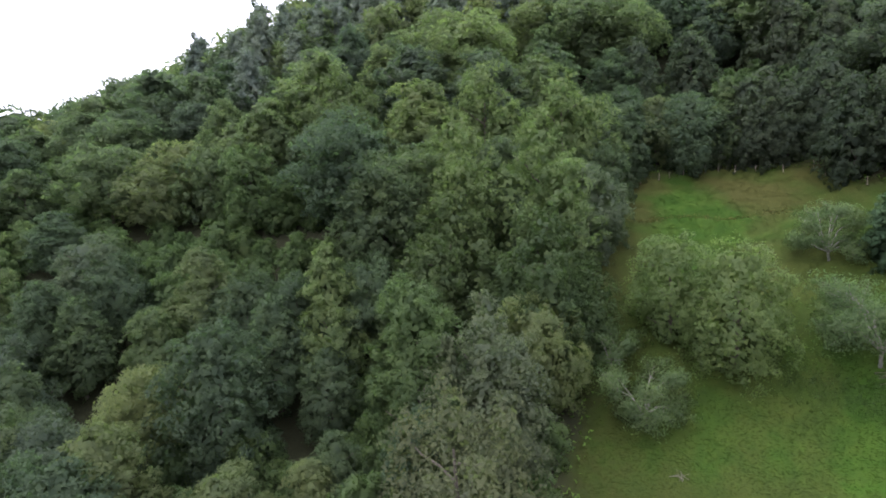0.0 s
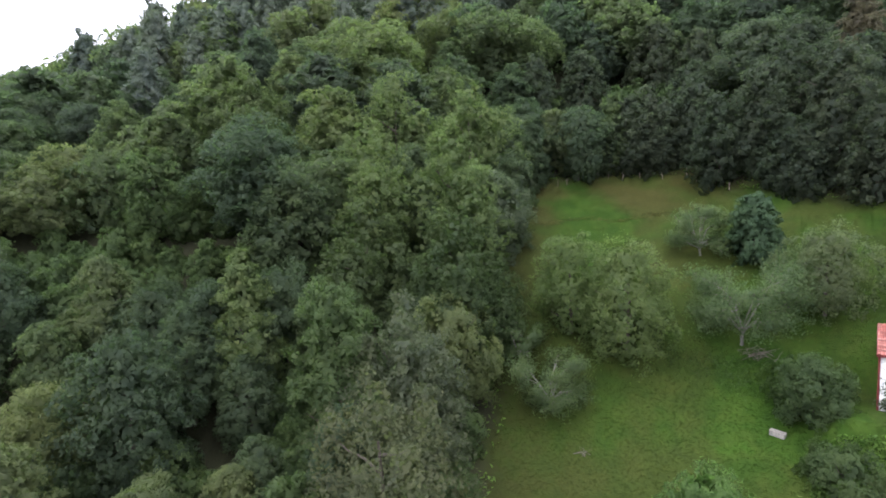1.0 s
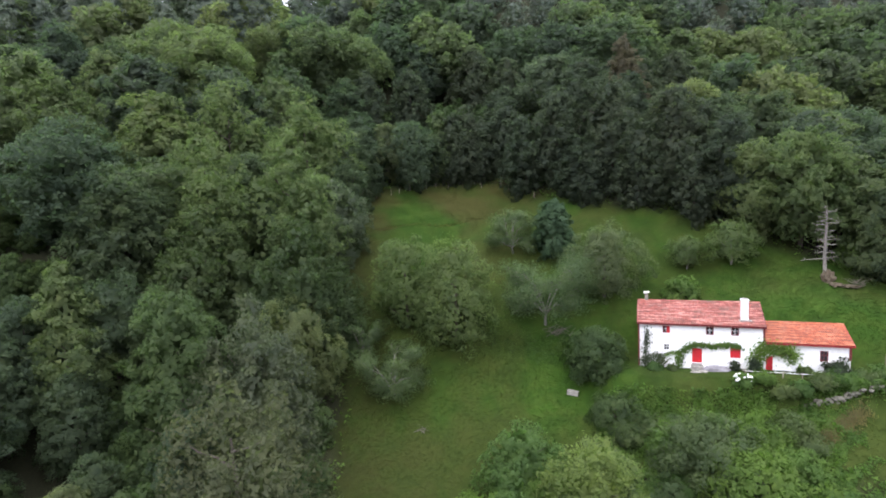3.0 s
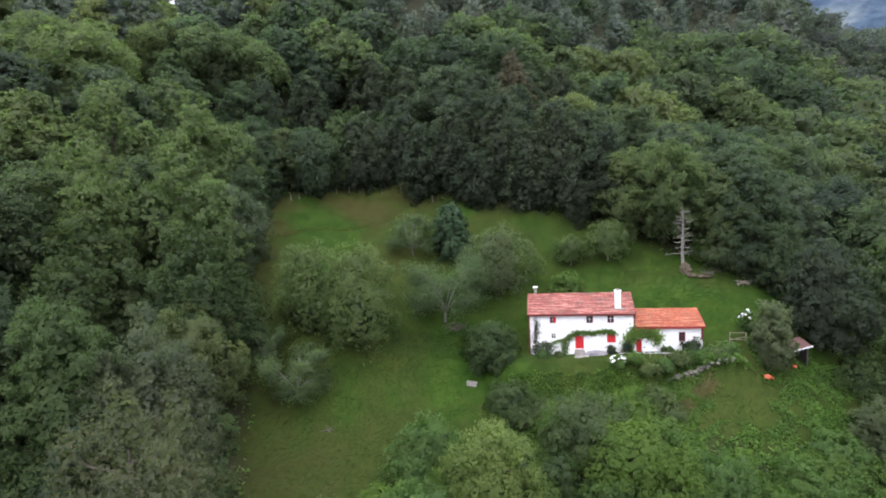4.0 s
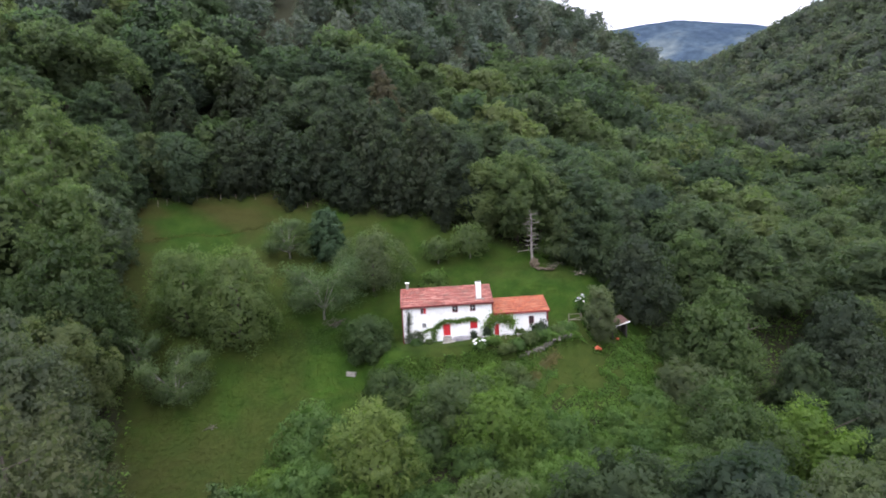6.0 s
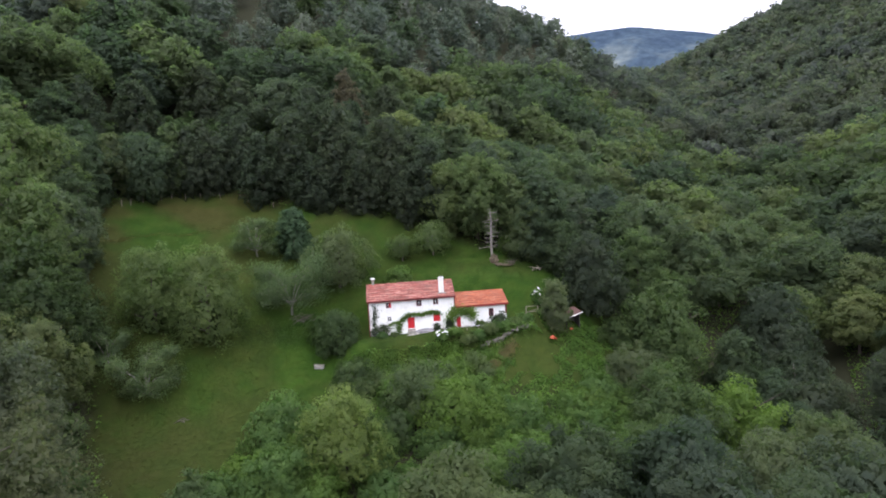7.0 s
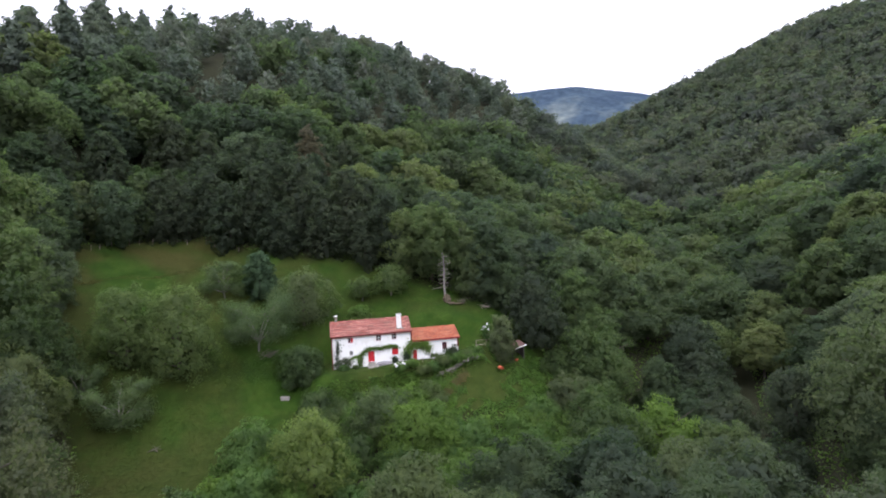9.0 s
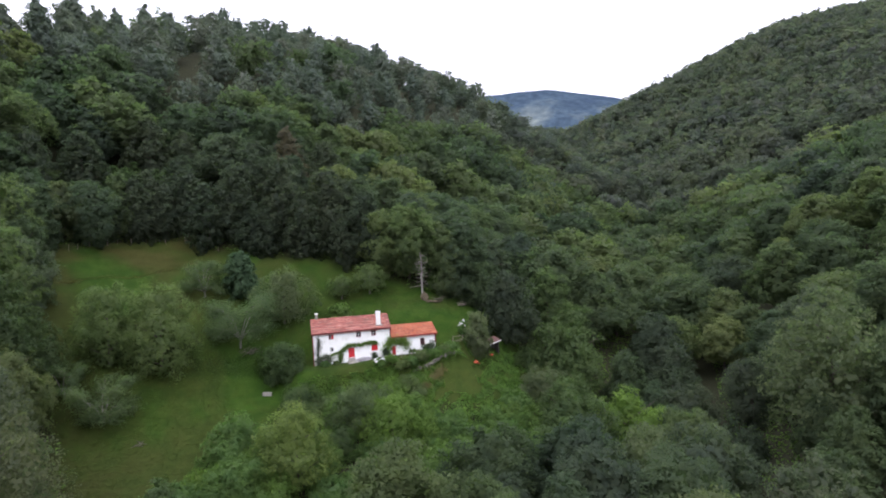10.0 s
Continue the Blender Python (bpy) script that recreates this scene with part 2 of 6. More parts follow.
def grass_material():
    m, n, links, bsdf = material("meadow_grass")
    pos = n.new("ShaderNodeNewGeometry").outputs["Position"]
    isle = n.new("ShaderNodeNewGeometry").outputs["Random Per Island"]
    col = mixed(n, links, 1.0, meadow_colour(n, links, pos, 0.83), ramp(n, links, isle, [(0.0, (0.88, 0.9, 0.88)), (0.6, (1, 1, 1)), (1.0, (1.3, 1.25, 1.15))]), "MULTIPLY")
    links.new(col, bsdf.inputs["Base Color"])
    bsdf.inputs["Roughness"].default_value, bsdf.inputs["Specular IOR Level"].default_value = 0.85, 0.06
    return m


GRASS = grass_material()


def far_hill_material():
    m, n, links, bsdf = material("far_hill_hazed")
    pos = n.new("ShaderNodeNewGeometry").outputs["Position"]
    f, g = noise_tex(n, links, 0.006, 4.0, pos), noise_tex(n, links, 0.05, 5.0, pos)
    # the blue is distance haze painted into the hill; the pale stops are pastures
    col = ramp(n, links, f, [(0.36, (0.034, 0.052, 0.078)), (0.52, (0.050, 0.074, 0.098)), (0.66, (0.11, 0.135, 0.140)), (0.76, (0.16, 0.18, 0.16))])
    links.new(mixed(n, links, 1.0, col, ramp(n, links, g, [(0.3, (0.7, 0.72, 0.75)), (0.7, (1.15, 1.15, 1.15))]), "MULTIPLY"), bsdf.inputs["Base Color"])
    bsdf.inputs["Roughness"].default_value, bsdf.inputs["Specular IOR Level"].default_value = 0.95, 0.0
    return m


FAR_HILL = far_hill_material()

DRY_GRASS = leaf_material("dry_grass", [(0.0, (0.136, 0.124, 0.054)), (1.0, (0.157, 0.141, 0.061))])
PATH_GRASS = leaf_material("path_grass", [(0.0, (0.092, 0.078, 0.036)), (1.0, (0.10, 0.085, 0.04))])
LEAF_OLIVE = leaf_material("leaf_olive", [(0.0, (0.106, 0.134, 0.073)), (1.0, (0.120, 0.146, 0.079))])
LEAF_WEED = leaf_material("leaf_weed", [(0.0, (0.110, 0.190, 0.052)), (1.0, (0.130, 0.205, 0.056))])
LEAF_WILLOW = leaf_material("leaf_willow", [(0.0, (0.148, 0.201, 0.067)), (1.0, (0.161, 0.212, 0.071))])
LEAF_SALLOW = leaf_material("leaf_sallow", [(0.0, (0.098, 0.112, 0.063)), (1.0, (0.104, 0.116, 0.067))])

# ---- shape of the land ----
STREAM = [  # the bed of the stream, from below up
    (-420, -190, -72.2), (-160, -95, -43.5), (-30, -52, -27.7), (60, -24, -21.5), (84, -13, -19.5), (112, -6, -13.8),
    (158, 5, -10.0), (205, 24, -4.0), (255, 54, 9.0), (318, 86, 34.0), (392, 126, 66.0), (520, 188, 116), (900, 330, 160)]
KNOLLS = [  # places whose height departs from the plain valley: x, y, height, reach
    (48, 106, 23.6, 26), (40, 77, 12.2, 16), (15, 62, -3.7, 18), (15, 56, -8.3, 14), (38, 55, -4.3, 14), (54, 46, -0.5, 14),
    (77, 46, 8.2, 14), (76, 37, 5.4, 12), (66, 28, -3.1, 12), (46, 34, -6.7, 14), (75, 13, -14.1, 20), (37, 22, -18.3, 24),
    (80, 98, 38.5, 24), (53, 122, 39.4, 24), (30, 116, 31.6, 24), (-5, 112, 30.1, 28), (11, 88, 12.4, 20), (-13, 82, 7.6, 22),
    (-32, 92, 16.1, 24), (-46, 90, 22.3, 30), (-25, 64, -2.5, 24), (-5, 57, -11.0, 20), (-44, 62, -8.3, 30),
    (-60, 150, 49.6, 50), (45, 165, 70.3, 45), (98, 188, 101, 60), (188, 190, 118.5, 70), (255, 190, 123, 70), (292, 150, 100, 45), (640, -50, 215, 60), (156, -36, 18, 26), (226, -38, 38, 30), (84, -34, -8, 18), (52, -40, -13, 18),
    (100, 30, 1.9, 26), (90, 44, 10.3, 20), (-150, 125, 22, 40), (-128, 165, 46, 36), (-90, 200, 70, 34), (-60, 205, 92, 34), (-30, 200, 88, 40)]


def stream_near(x, y):
    """Distance to the stream, the bank (1 left, -1 right) and the stream's height near there."""
    best, side = np.full(x.shape, 1e9), np.ones(x.shape)
    near_all = []
    for (ax, ay, az), (bx, by, bz) in zip(STREAM, STREAM[1:]):
        dx, dy = bx - ax, by - ay
        k = np.clip(((x - ax) * dx + (y - ay) * dy) / (dx * dx + dy * dy), 0, 1)
        d = np.hypot(x - ax - k * dx, y - ay - k * dy)
        near = d < best
        best = np.where(near, d, best)
        side = np.where(near, np.where(dx * (y - ay) - dy * (x - ax) > 0, 1.0, -1.0), side)
        near_all.append((d, az + k * (bz - az)))
    total, floor = 0.0, 0.0
    for d, z in near_all:
        w = np.exp(-(d - best) / 22)
        total, floor = total + w, floor + w * z
    return best, side, floor / total


def smooth_step(a, b, x):
    k = np.clip((x - a) / (b - a), 0, 1)
    return k * k * (3 - 2 * k)


def valley(x, y):
    d, side, floor = stream_near(x, y)
    left = 0.30 * np.minimum(d, 112) + 0.62 * np.clip(d - 112, 0, 75) + 22 * (1 - np.exp(-np.clip(d - 187, 0, None) / 60))
    right = 0.45 * np.minimum(d, 190) + 22 * (1 - np.exp(-np.clip(d - 190, 0, None) / 60))
    far = smooth_step(260, 460, x)
    left = left * (1 - 0.45 * far) * (1 - 0.45 * smooth_step(-90, -260, x))
    return floor + np.where(side > 0, left, right)


def knoll_weights():
    pts = np.array(KNOLLS, float)
    rest = pts[:, 2] - valley(pts[:, 0], pts[:, 1])
    k = np.exp(-((pts[:, None, 0] - pts[None, :, 0]) ** 2 + (pts[:, None, 1] - pts[None, :, 1]) ** 2) / (2 * pts[None, :, 3] ** 2))
    return np.linalg.solve(k.T @ k + 0.06 * np.eye(len(pts)), k.T @ rest)


KNOLL_W = knoll_weights()


def ground_raw(x, y):
    z = valley(x, y)
    for (kx, ky, kz, reach), w in zip(KNOLLS, KNOLL_W):
        z = z + w * np.exp(-((x - kx) ** 2 + (y - ky) ** 2) / (2 * reach ** 2))
    return z

# ---- ground ----
MEADOW = [(3, 42), (4, 52), (8.5, 67), (8.5, 78), (17, 97), (22, 107), (38, 109), (50, 103), (55, 92), (61, 80), (71, 72), (77, 59), (81, 47),
          (85, 38), (83, 29), (82, 21), (70, 18.5), (59, 25), (50, 34), (40, 40), (28, 43), (14, 42)]
HOUSE, HOUSE_TURN = (45.93, 50.48), -40.1
HU = (math.cos(radians(HOUSE_TURN)), math.sin(radians(HOUSE_TURN)))


def house_uv(x, y):
    """Along the front of the house from its eaves' corner, and back from the front."""
    dx, dy = x - HOUSE[0], y - HOUSE[1]
    return dx * HU[0] + dy * HU[1], -dx * HU[1] + dy * HU[0]


def edge_distance(x, y, poly):
    """Distance to the outline of poly, minus outside."""
    best, inside = np.full(np.shape(x), 1e9), np.zeros(np.shape(x), bool)
    for (ax, ay), (bx, by) in zip(poly, poly[1:] + poly[:1]):
        k = np.clip(((x - ax) * (bx - ax) + (y - ay) * (by - ay)) / ((bx - ax) ** 2 + (by - ay) ** 2), 0, 1)
        best = np.minimum(best, np.hypot(x - ax - k * (bx - ax), y - ay - k * (by - ay)))
        if ay != by:
            inside ^= ((ay > y) != (by > y)) & (x < (bx - ax) * (y - ay) / (by - ay) + ax)
    return np.where(inside, best, -best)


def ground_height(x, y):
    x, y = np.asarray(x, float), np.asarray(y, float)
    z = ground_raw(x, y)
    u, v = house_uv(x, y)
    flat = smooth_step(-7, -2, u) * (1 - smooth_step(27, 33, u)) * smooth_step(-6.4 + 1.8 * smooth_step(12, 19, u), -3.6, v) * (1 - smooth_step(3, 11, v))
    z = z + flat * (-0.4 + 0.45 * smooth_step(5, 14, u) - z)
    near = edge_distance(x, y, MEADOW)
    rough = smooth_step(-30, 5, near)
    z = z + 0.10 * rough * np.sin(x * 0.9 + 1.3 * np.sin(y * 0.5)) * np.sin(y * 0.8 + np.sin(x * 0.6)) * (1 - flat)
    # the ledge of an old cart track that runs on from the yard across the meadow
    ledge = smooth_step(-34, -27, u) * smooth_step(-7, -12, u)
    return z + ledge * (1.9 * smooth_step(0.2, 3.4, v) - 1.9 * smooth_step(3.6, 13, v))


def ground_at(x, y):
    return float(ground_height(np.array([x]), np.array([y]))[0])


def spread(low, high, centre, fine, count):
    """Coordinates that lie close together near centre and far apart far off."""
    k = np.linspace(-1, 1, count)
    s = np.sinh(k * 5.6) / math.sinh(5.6)
    out = centre + np.where(s < 0, -s * (low - centre), s * (high - centre))
    return out


def quad_mesh(name, verts, faces):
    me = bpy.data.meshes.new(name)
    me.vertices.add(len(verts))
    me.vertices.foreach_set("co", np.asarray(verts, np.float32).ravel())
    faces = np.asarray(faces, np.int32)
    k = faces.shape[1]
    me.loops.add(faces.size)
    me.loops.foreach_set("vertex_index", faces.ravel())
    me.polygons.add(len(faces))
    me.polygons.foreach_set("loop_start", np.arange(0, faces.size, k, dtype=np.int32))
    me.polygons.foreach_set("loop_total", np.full(len(faces), k, np.int32))
    me.update(calc_edges=True)
    return me


def build_ground():
    xs, ys = spread(-1500, 2600, 45, 1.0, 270), spread(-1500, 2400, 52, 1.0, 270)
    gx, gy = np.meshgrid(xs, ys)
    gz = ground_height(gx.ravel(), gy.ravel())
    verts = np.column_stack([gx.ravel(), gy.ravel(), gz])
    w = len(xs)
    i = (np.arange(len(ys) - 1)[:, None] * w + np.arange(w - 1)[None, :]).ravel()
    me = quad_mesh("ground", verts, np.column_stack([i, i + 1, i + 1 + w, i + w]))
    me.polygons.foreach_set("use_smooth", np.ones(len(me.polygons), bool))
    near = edge_distance(verts[:, 0], verts[:, 1], MEADOW)
    a = me.attributes.new("meadow", "FLOAT", "POINT")
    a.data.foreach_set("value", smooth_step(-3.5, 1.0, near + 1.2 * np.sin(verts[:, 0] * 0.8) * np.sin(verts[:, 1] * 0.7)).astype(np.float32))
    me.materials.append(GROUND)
    return tagged(new("ground", me), "steep grassy meadow among dark leaf-littered forest floor", "ground", kind="structure")


build_ground()


# ---- trees ----
def part(name, data, mat, parent, label=""):
    """A bmesh or mesh as one object under a thing or a part."""
    if isinstance(data, bmesh.types.BMesh):
        me = bpy.data.meshes.new(name)
        data.to_mesh(me)
        data.free()
    else:
        me = data
    if mat is not None and not me.materials:
        me.materials.append(mat)
    ob = new(name, me)
    ob.parent = parent
    return tagged(ob, label) if label else ob


def unit(v):
    return v / np.maximum(np.linalg.norm(v, axis=1, keepdims=True), 1e-6)


def leaf_sprays(rng, at, out, normal, size, slim=0.62, way=None, soft=0.86):
    """Small pointed leaf sprays, three corners each, facing out; gives corners and their shading normals."""
    normal = unit(normal)
    normal = normal * np.where(np.sum(normal * out, axis=1, keepdims=True) < 0, -1.0, 1.0)
    t = rng.normal(size=at.shape) if way is None else way + 0.25 * rng.normal(size=at.shape)
    t = unit(t - normal * np.sum(t * normal, axis=1, keepdims=True))
    b = np.cross(normal, t)
    s = size[:, None]
    skew = rng.uniform(-0.35, 0.35, (len(at), 1))
    tri = np.stack([at - t * s * 0.5 - b * s * slim * 0.5, at + t * s * 0.7 + b * s * skew * 0.5, at - t * s * (0.3 + skew) + b * s * slim * 0.5], axis=1)
    shade = unit(out * soft + normal * (1 - soft) + np.array([0, 0, 0.12]))
    return tri.reshape(-1, 3), np.repeat(shade, 3, axis=0)


def joined(pieces):
    return np.vstack([p[0] for p in pieces]), np.vstack([p[1] for p in pieces])


def crown_profile(s, tip):
    """Share of the full radius at the share s of the crown's height: widest low down, round or pointed above."""
    up = np.clip((s - 0.34) / 0.66, 0, 1)
    return np.where(s > 0.34, np.sqrt(1 - up * up) * (1 - tip) + tip * (1 - up) ** 0.85, 1 - 0.5 * ((0.34 - s) / 0.34) ** 2)


def broad_leaves(rng, height, radius, clear, count, leaf, lobes=44, tip=0.0, ragged=0.2, fill=0.24, dome=1.0, layer=0.0):
    """The leaves of a broad crown from clear up to height: boughs over its skin, each an uneven pad of small clumps.
    layer: how flat and long the pads are, from round clumps (0) to drooping beech boughs (1)."""
    span = height - clear
    grid = np.linspace(0.03, 0.97, 160)
    weight = np.cumsum(crown_profile(grid, tip) + 0.22)
    s = np.interp((np.arange(lobes) + rng.uniform(0.1, 0.9, lobes)) / lobes, weight / weight[-1], grid)
    ang = np.arange(lobes) * 2.39996 + rng.uniform(0, 6) + rng.normal(0, 0.25, lobes)
    lump = 1 + 0.11 * np.sin(ang * 2 + rng.uniform(0, 6)) + 0.09 * np.sin(ang * 3 + s * 5 + rng.uniform(0, 6))
    reach = np.where(rng.random(lobes) < 0.22, rng.uniform(0.35, 0.6, lobes), rng.uniform(0.74, 0.96, lobes))
    away = np.column_stack([np.cos(ang), np.sin(ang), np.zeros(lobes)])
    c = away * (radius * crown_profile(s, tip) * lump * reach)[:, None]
    c[:, 2] = clear + span * (s * 0.93 + rng.normal(0, 0.02, lobes))
    r = radius * rng.uniform(0.55, 1.2, lobes) * 2.4 / math.sqrt(lobes)
    face = unit(away * (0.85 - 0.6 * s)[:, None] + np.array([0, 0, 0.62]) + rng.normal(0, 0.16, (lobes, 3)))
    across = unit(np.cross(face, away + np.array([0, 0, 1e-3])))
    along = np.cross(across, face)
    along = along * np.where(np.sum(along * away, axis=1, keepdims=True) < 0, -1.0, 1.0)
    # small clumps over each pad, higher in its middle
    subs = 8
    rho, phi = np.sqrt(rng.random((lobes, subs))), rng.uniform(0, 6.283, (lobes, subs))
    e, f = rho * np.cos(phi) * (0.85 + 0.6 * layer), rho * np.sin(phi) * (0.85 - 0.15 * layer)
    lift = (0.5 - 0.34 * layer) * (1 - rho * rho) - 0.3 * layer * np.clip(e, 0, None) ** 2
    sub = (c[:, None] + (along[:, None] * e[..., None] + across[:, None] * f[..., None] + face[:, None] * lift[..., None]) * r[:, None, None]).reshape(-1, 3)
    rs = (r[:, None] * rng.uniform(0.24, 0.52, (lobes, subs))).ravel()
    pad = np.repeat(np.arange(lobes), subs)
    pick = rng.choice(len(rs), size=count, p=rs ** 2 / np.sum(rs ** 2))
    d = unit(rng.normal(size=(count, 3)) + face[pad[pick]] * 0.75)
    squash = 1 - (0.25 + 0.4 * layer) * np.abs(np.sum(d * face[pad[pick]], axis=1))
    p = sub[pick] + d * (rs[pick] * rng.normal(0.9, ragged + 0.1, count) * squash)[:, None]
    whole = unit(p - np.array([0, 0, clear + span * 0.3]))
    out = unit(d * 0.3 + face[pad[pick]] * 0.3 + whole * dome)
    way = along[pad[pick]] * (0.3 + 0.5 * layer) + d * 0.3 + np.array([0, 0, 0.25 - 0.4 * layer]) + rng.normal(size=d.shape) * 0.5
    nrm = d * 0.65 + np.array([0, 0, 0.3]) + rng.normal(size=d.shape) * 0.42
    pieces = [leaf_sprays(rng, p, out, nrm, leaf * rng.uniform(0.6, 1.45, count), 0.58, way)]
    # the shaded inside of the boughs and of the crown
    n = int(count * fill)
    pick = rng.integers(lobes, size=n)
    d = unit(rng.normal(size=(n, 3)))
    inner = c[pick] * np.array([0.9, 0.9, 1.0]) + d * (r[pick] * 0.55)[:, None] - face[pick] * (r[pick] * 0.3)[:, None]
    pieces.append(leaf_sprays(rng, inner, unit(d * 0.5 + whole[:n] * 0.5), d + rng.normal(size=d.shape) * 0.3, leaf * rng.uniform(1.5, 2.1, n), 1.0))
    n = int(count * 0.08)
    k, a = rng.uniform(0.05, 0.85, n), rng.uniform(0, 6.283, n)
    w = radius * 0.5 * crown_profile(k, tip) * rng.uniform(0.7, 1.1, n)
    core = np.column_stack([w * np.cos(a), w * np.sin(a), clear + span * k])
    o = unit(np.column_stack([np.cos(a), np.sin(a), 0.5 * np.ones(n)]))
    pieces.append(leaf_sprays(rng, core, o, o + rng.normal(size=o.shape) * 0.3, leaf * rng.uniform(2.2, 3.0, n), 1.0))
    return joined(pieces)


def conifer_leaves(rng, height, radius, clear, count, leaf, droop=0.35, gaps=0.0, boughs=8, dense=0.8, taper=0.75):
    """Sprays along whorled boughs that shorten towards the top."""
    tiers = max(8, int(height * dense))
    pieces = []
    per = max(2, count // (tiers * boughs))
    for i in range(tiers):
        k = (i + rng.uniform(0, 0.6)) / tiers
        z0 = clear + (height - clear) * k
        length = radius * (1 - k) ** taper * rng.uniform(0.7, 1.1) + 0.3
        for a in np.arange(boughs) * (6.283 / boughs) + rng.uniform(0, 6):
            if rng.random() < gaps:
                continue
            a = a + rng.uniform(-0.25, 0.25)
            ln = length * rng.uniform(0.5, 1.2)
            zb = z0 + rng.normal(0, 0.35)
            s = rng.uniform(0.1, 1.0, per) ** 0.7
            side = rng.normal(0, 0.16, per) * ln * (1.15 - s)
            at = np.column_stack([np.cos(a) * s * ln - np.sin(a) * side, np.sin(a) * s * ln + np.cos(a) * side, zb - droop * s * s * ln + rng.normal(0, 0.14, per)])
            way = np.tile(np.array([np.cos(a), np.sin(a), -droop]), (per, 1))
            out = unit(way + np.array([0, 0, 0.6 + droop]))
            pieces.append(leaf_sprays(rng, at, out, way * 0.8 + np.array([0, 0, 0.5]) + rng.normal(size=(per, 3)) * 0.5, leaf * rng.uniform(0.7, 1.4, per), 0.6, way))
    top = np.column_stack([np.zeros(5), np.zeros(5), np.linspace(height - 0.6, height + 0.2, 5)])
    pieces.append(leaf_sprays(rng, top, unit(rng.normal(size=(5, 3))), rng.normal(size=(5, 3)), np.full(5, leaf * 0.45), 0.3, np.tile([0, 0, 1.0], (5, 1))))
    return joined(pieces)


def leaves_to_mesh(name, leaves, mat):
    corners, shade = leaves
    me = quad_mesh(name, corners, np.arange(len(corners)).reshape(-1, 3))
    me.polygons.foreach_set("use_smooth", np.ones(len(me.polygons), bool))
    me.normals_split_custom_set_from_vertices(shade.astype(np.float32))
    me.materials.append(mat)
    return me


def limb(bm, a, b, ra, rb, sides=6, bends=3, wander=0.0, rng=None):
    """A tapered, slightly crooked limb from a to b."""
    a, b = Vector(a), Vector(b)
    axis = (b - a).normalized()
    p = axis.orthogonal().normalized()
    q = axis.cross(p)
    rings = []
    for i in range(bends + 1):
        k = i / bends
        c = a.lerp(b, k)
        if rng is not None and 0 < i < bends:
            c += (p * rng.uniform(-1, 1) + q * rng.uniform(-1, 1)) * wander
        r = ra + (rb - ra) * k
        rings.append([bm.verts.new(c + (p * math.cos(2 * math.pi * j / sides) + q * math.sin(2 * math.pi * j / sides)) * r) for j in range(sides)])
    for lo, hi in zip(rings, rings[1:]):
        for j in range(sides):
            bm.faces.new((lo[j], lo[(j + 1) % sides], hi[(j + 1) % sides], hi[j]))
    bm.faces.new(rings[-1])
    bm.faces.new(rings[0][::-1])


def trunk_mesh(rng, height, radius, clear, thick, limbs=7, spread_out=0.6):
    bm = bmesh.new()
    top = clear + (height - clear) * 0.6
    limb(bm, (0, 0, -0.8), (rng.uniform(-0.3, 0.3), rng.uniform(-0.3, 0.3), top), thick, thick * 0.3, 8, 4, thick * 0.4, rng)
    for i in range(limbs):
        a = i * 2.4 + rng.uniform(-0.4, 0.4)
        z = clear * 0.8 + (top - clear * 0.8) * (i + 0.3) / limbs
        out = radius * spread_out * rng.uniform(0.7, 1.15)
        limb(bm, (0, 0, z), (math.cos(a) * out, math.sin(a) * out, min(z + out * rng.uniform(0.4, 0.9), height * 0.92)), thick * 0.42, thick * 0.1, 5, 3, thick * 0.7, rng)
    me = bpy.data.meshes.new("trunk")
    bm.to_mesh(me)
    bm.free()
    return me


def make_tree(name, label, category, crown_mesh, trunk, trunk_mat, group=""):
    root = tagged(new(name), label, category, group)
    part("trunk", trunk, trunk_mat, root)
    part("crown", crown_mesh, None, root)
    return root


def broad_tree(seed, name, label, height, radius, clear, count, leaf, mat, trunk_mat=None, thick=0.28, group="", lobes=44, tip=0.0, category="tree", ragged=0.2, limbs=7, fill=0.24, heads=1, layer=0.0):
    rng = np.random.default_rng(seed)
    if heads == 1:
        leaves = broad_leaves(rng, height, radius, clear, count, leaf, lobes, tip, ragged, fill, layer=layer)
    else:
        pieces = []
        for i in range(heads):
            a, k = i * 6.283 / heads + rng.uniform(-0.4, 0.4), (0.0 if i == 0 else rng.uniform(0.4, 0.62))
            h, w = height * (1 - 0.85 * k * rng.uniform(0.35, 0.75)), radius * rng.uniform(0.55, 0.72)
            if heads > 5:
                w *= 0.72
            (p, q) = broad_leaves(rng, h, w, clear * rng.uniform(0.6, 1.3), count // heads, leaf, max(14, lobes // 2), 0.8 if heads > 5 else tip, ragged, fill, layer=layer)
            pieces.append((p + (math.cos(a) * radius * k, math.sin(a) * radius * k, 0), q))
        leaves = joined(pieces)
    crown = leaves_to_mesh("crown", leaves, mat)
    return make_tree(name, label, category, crown, trunk_mesh(rng, height, radius, clear, thick, limbs), trunk_mat or BARK, group)


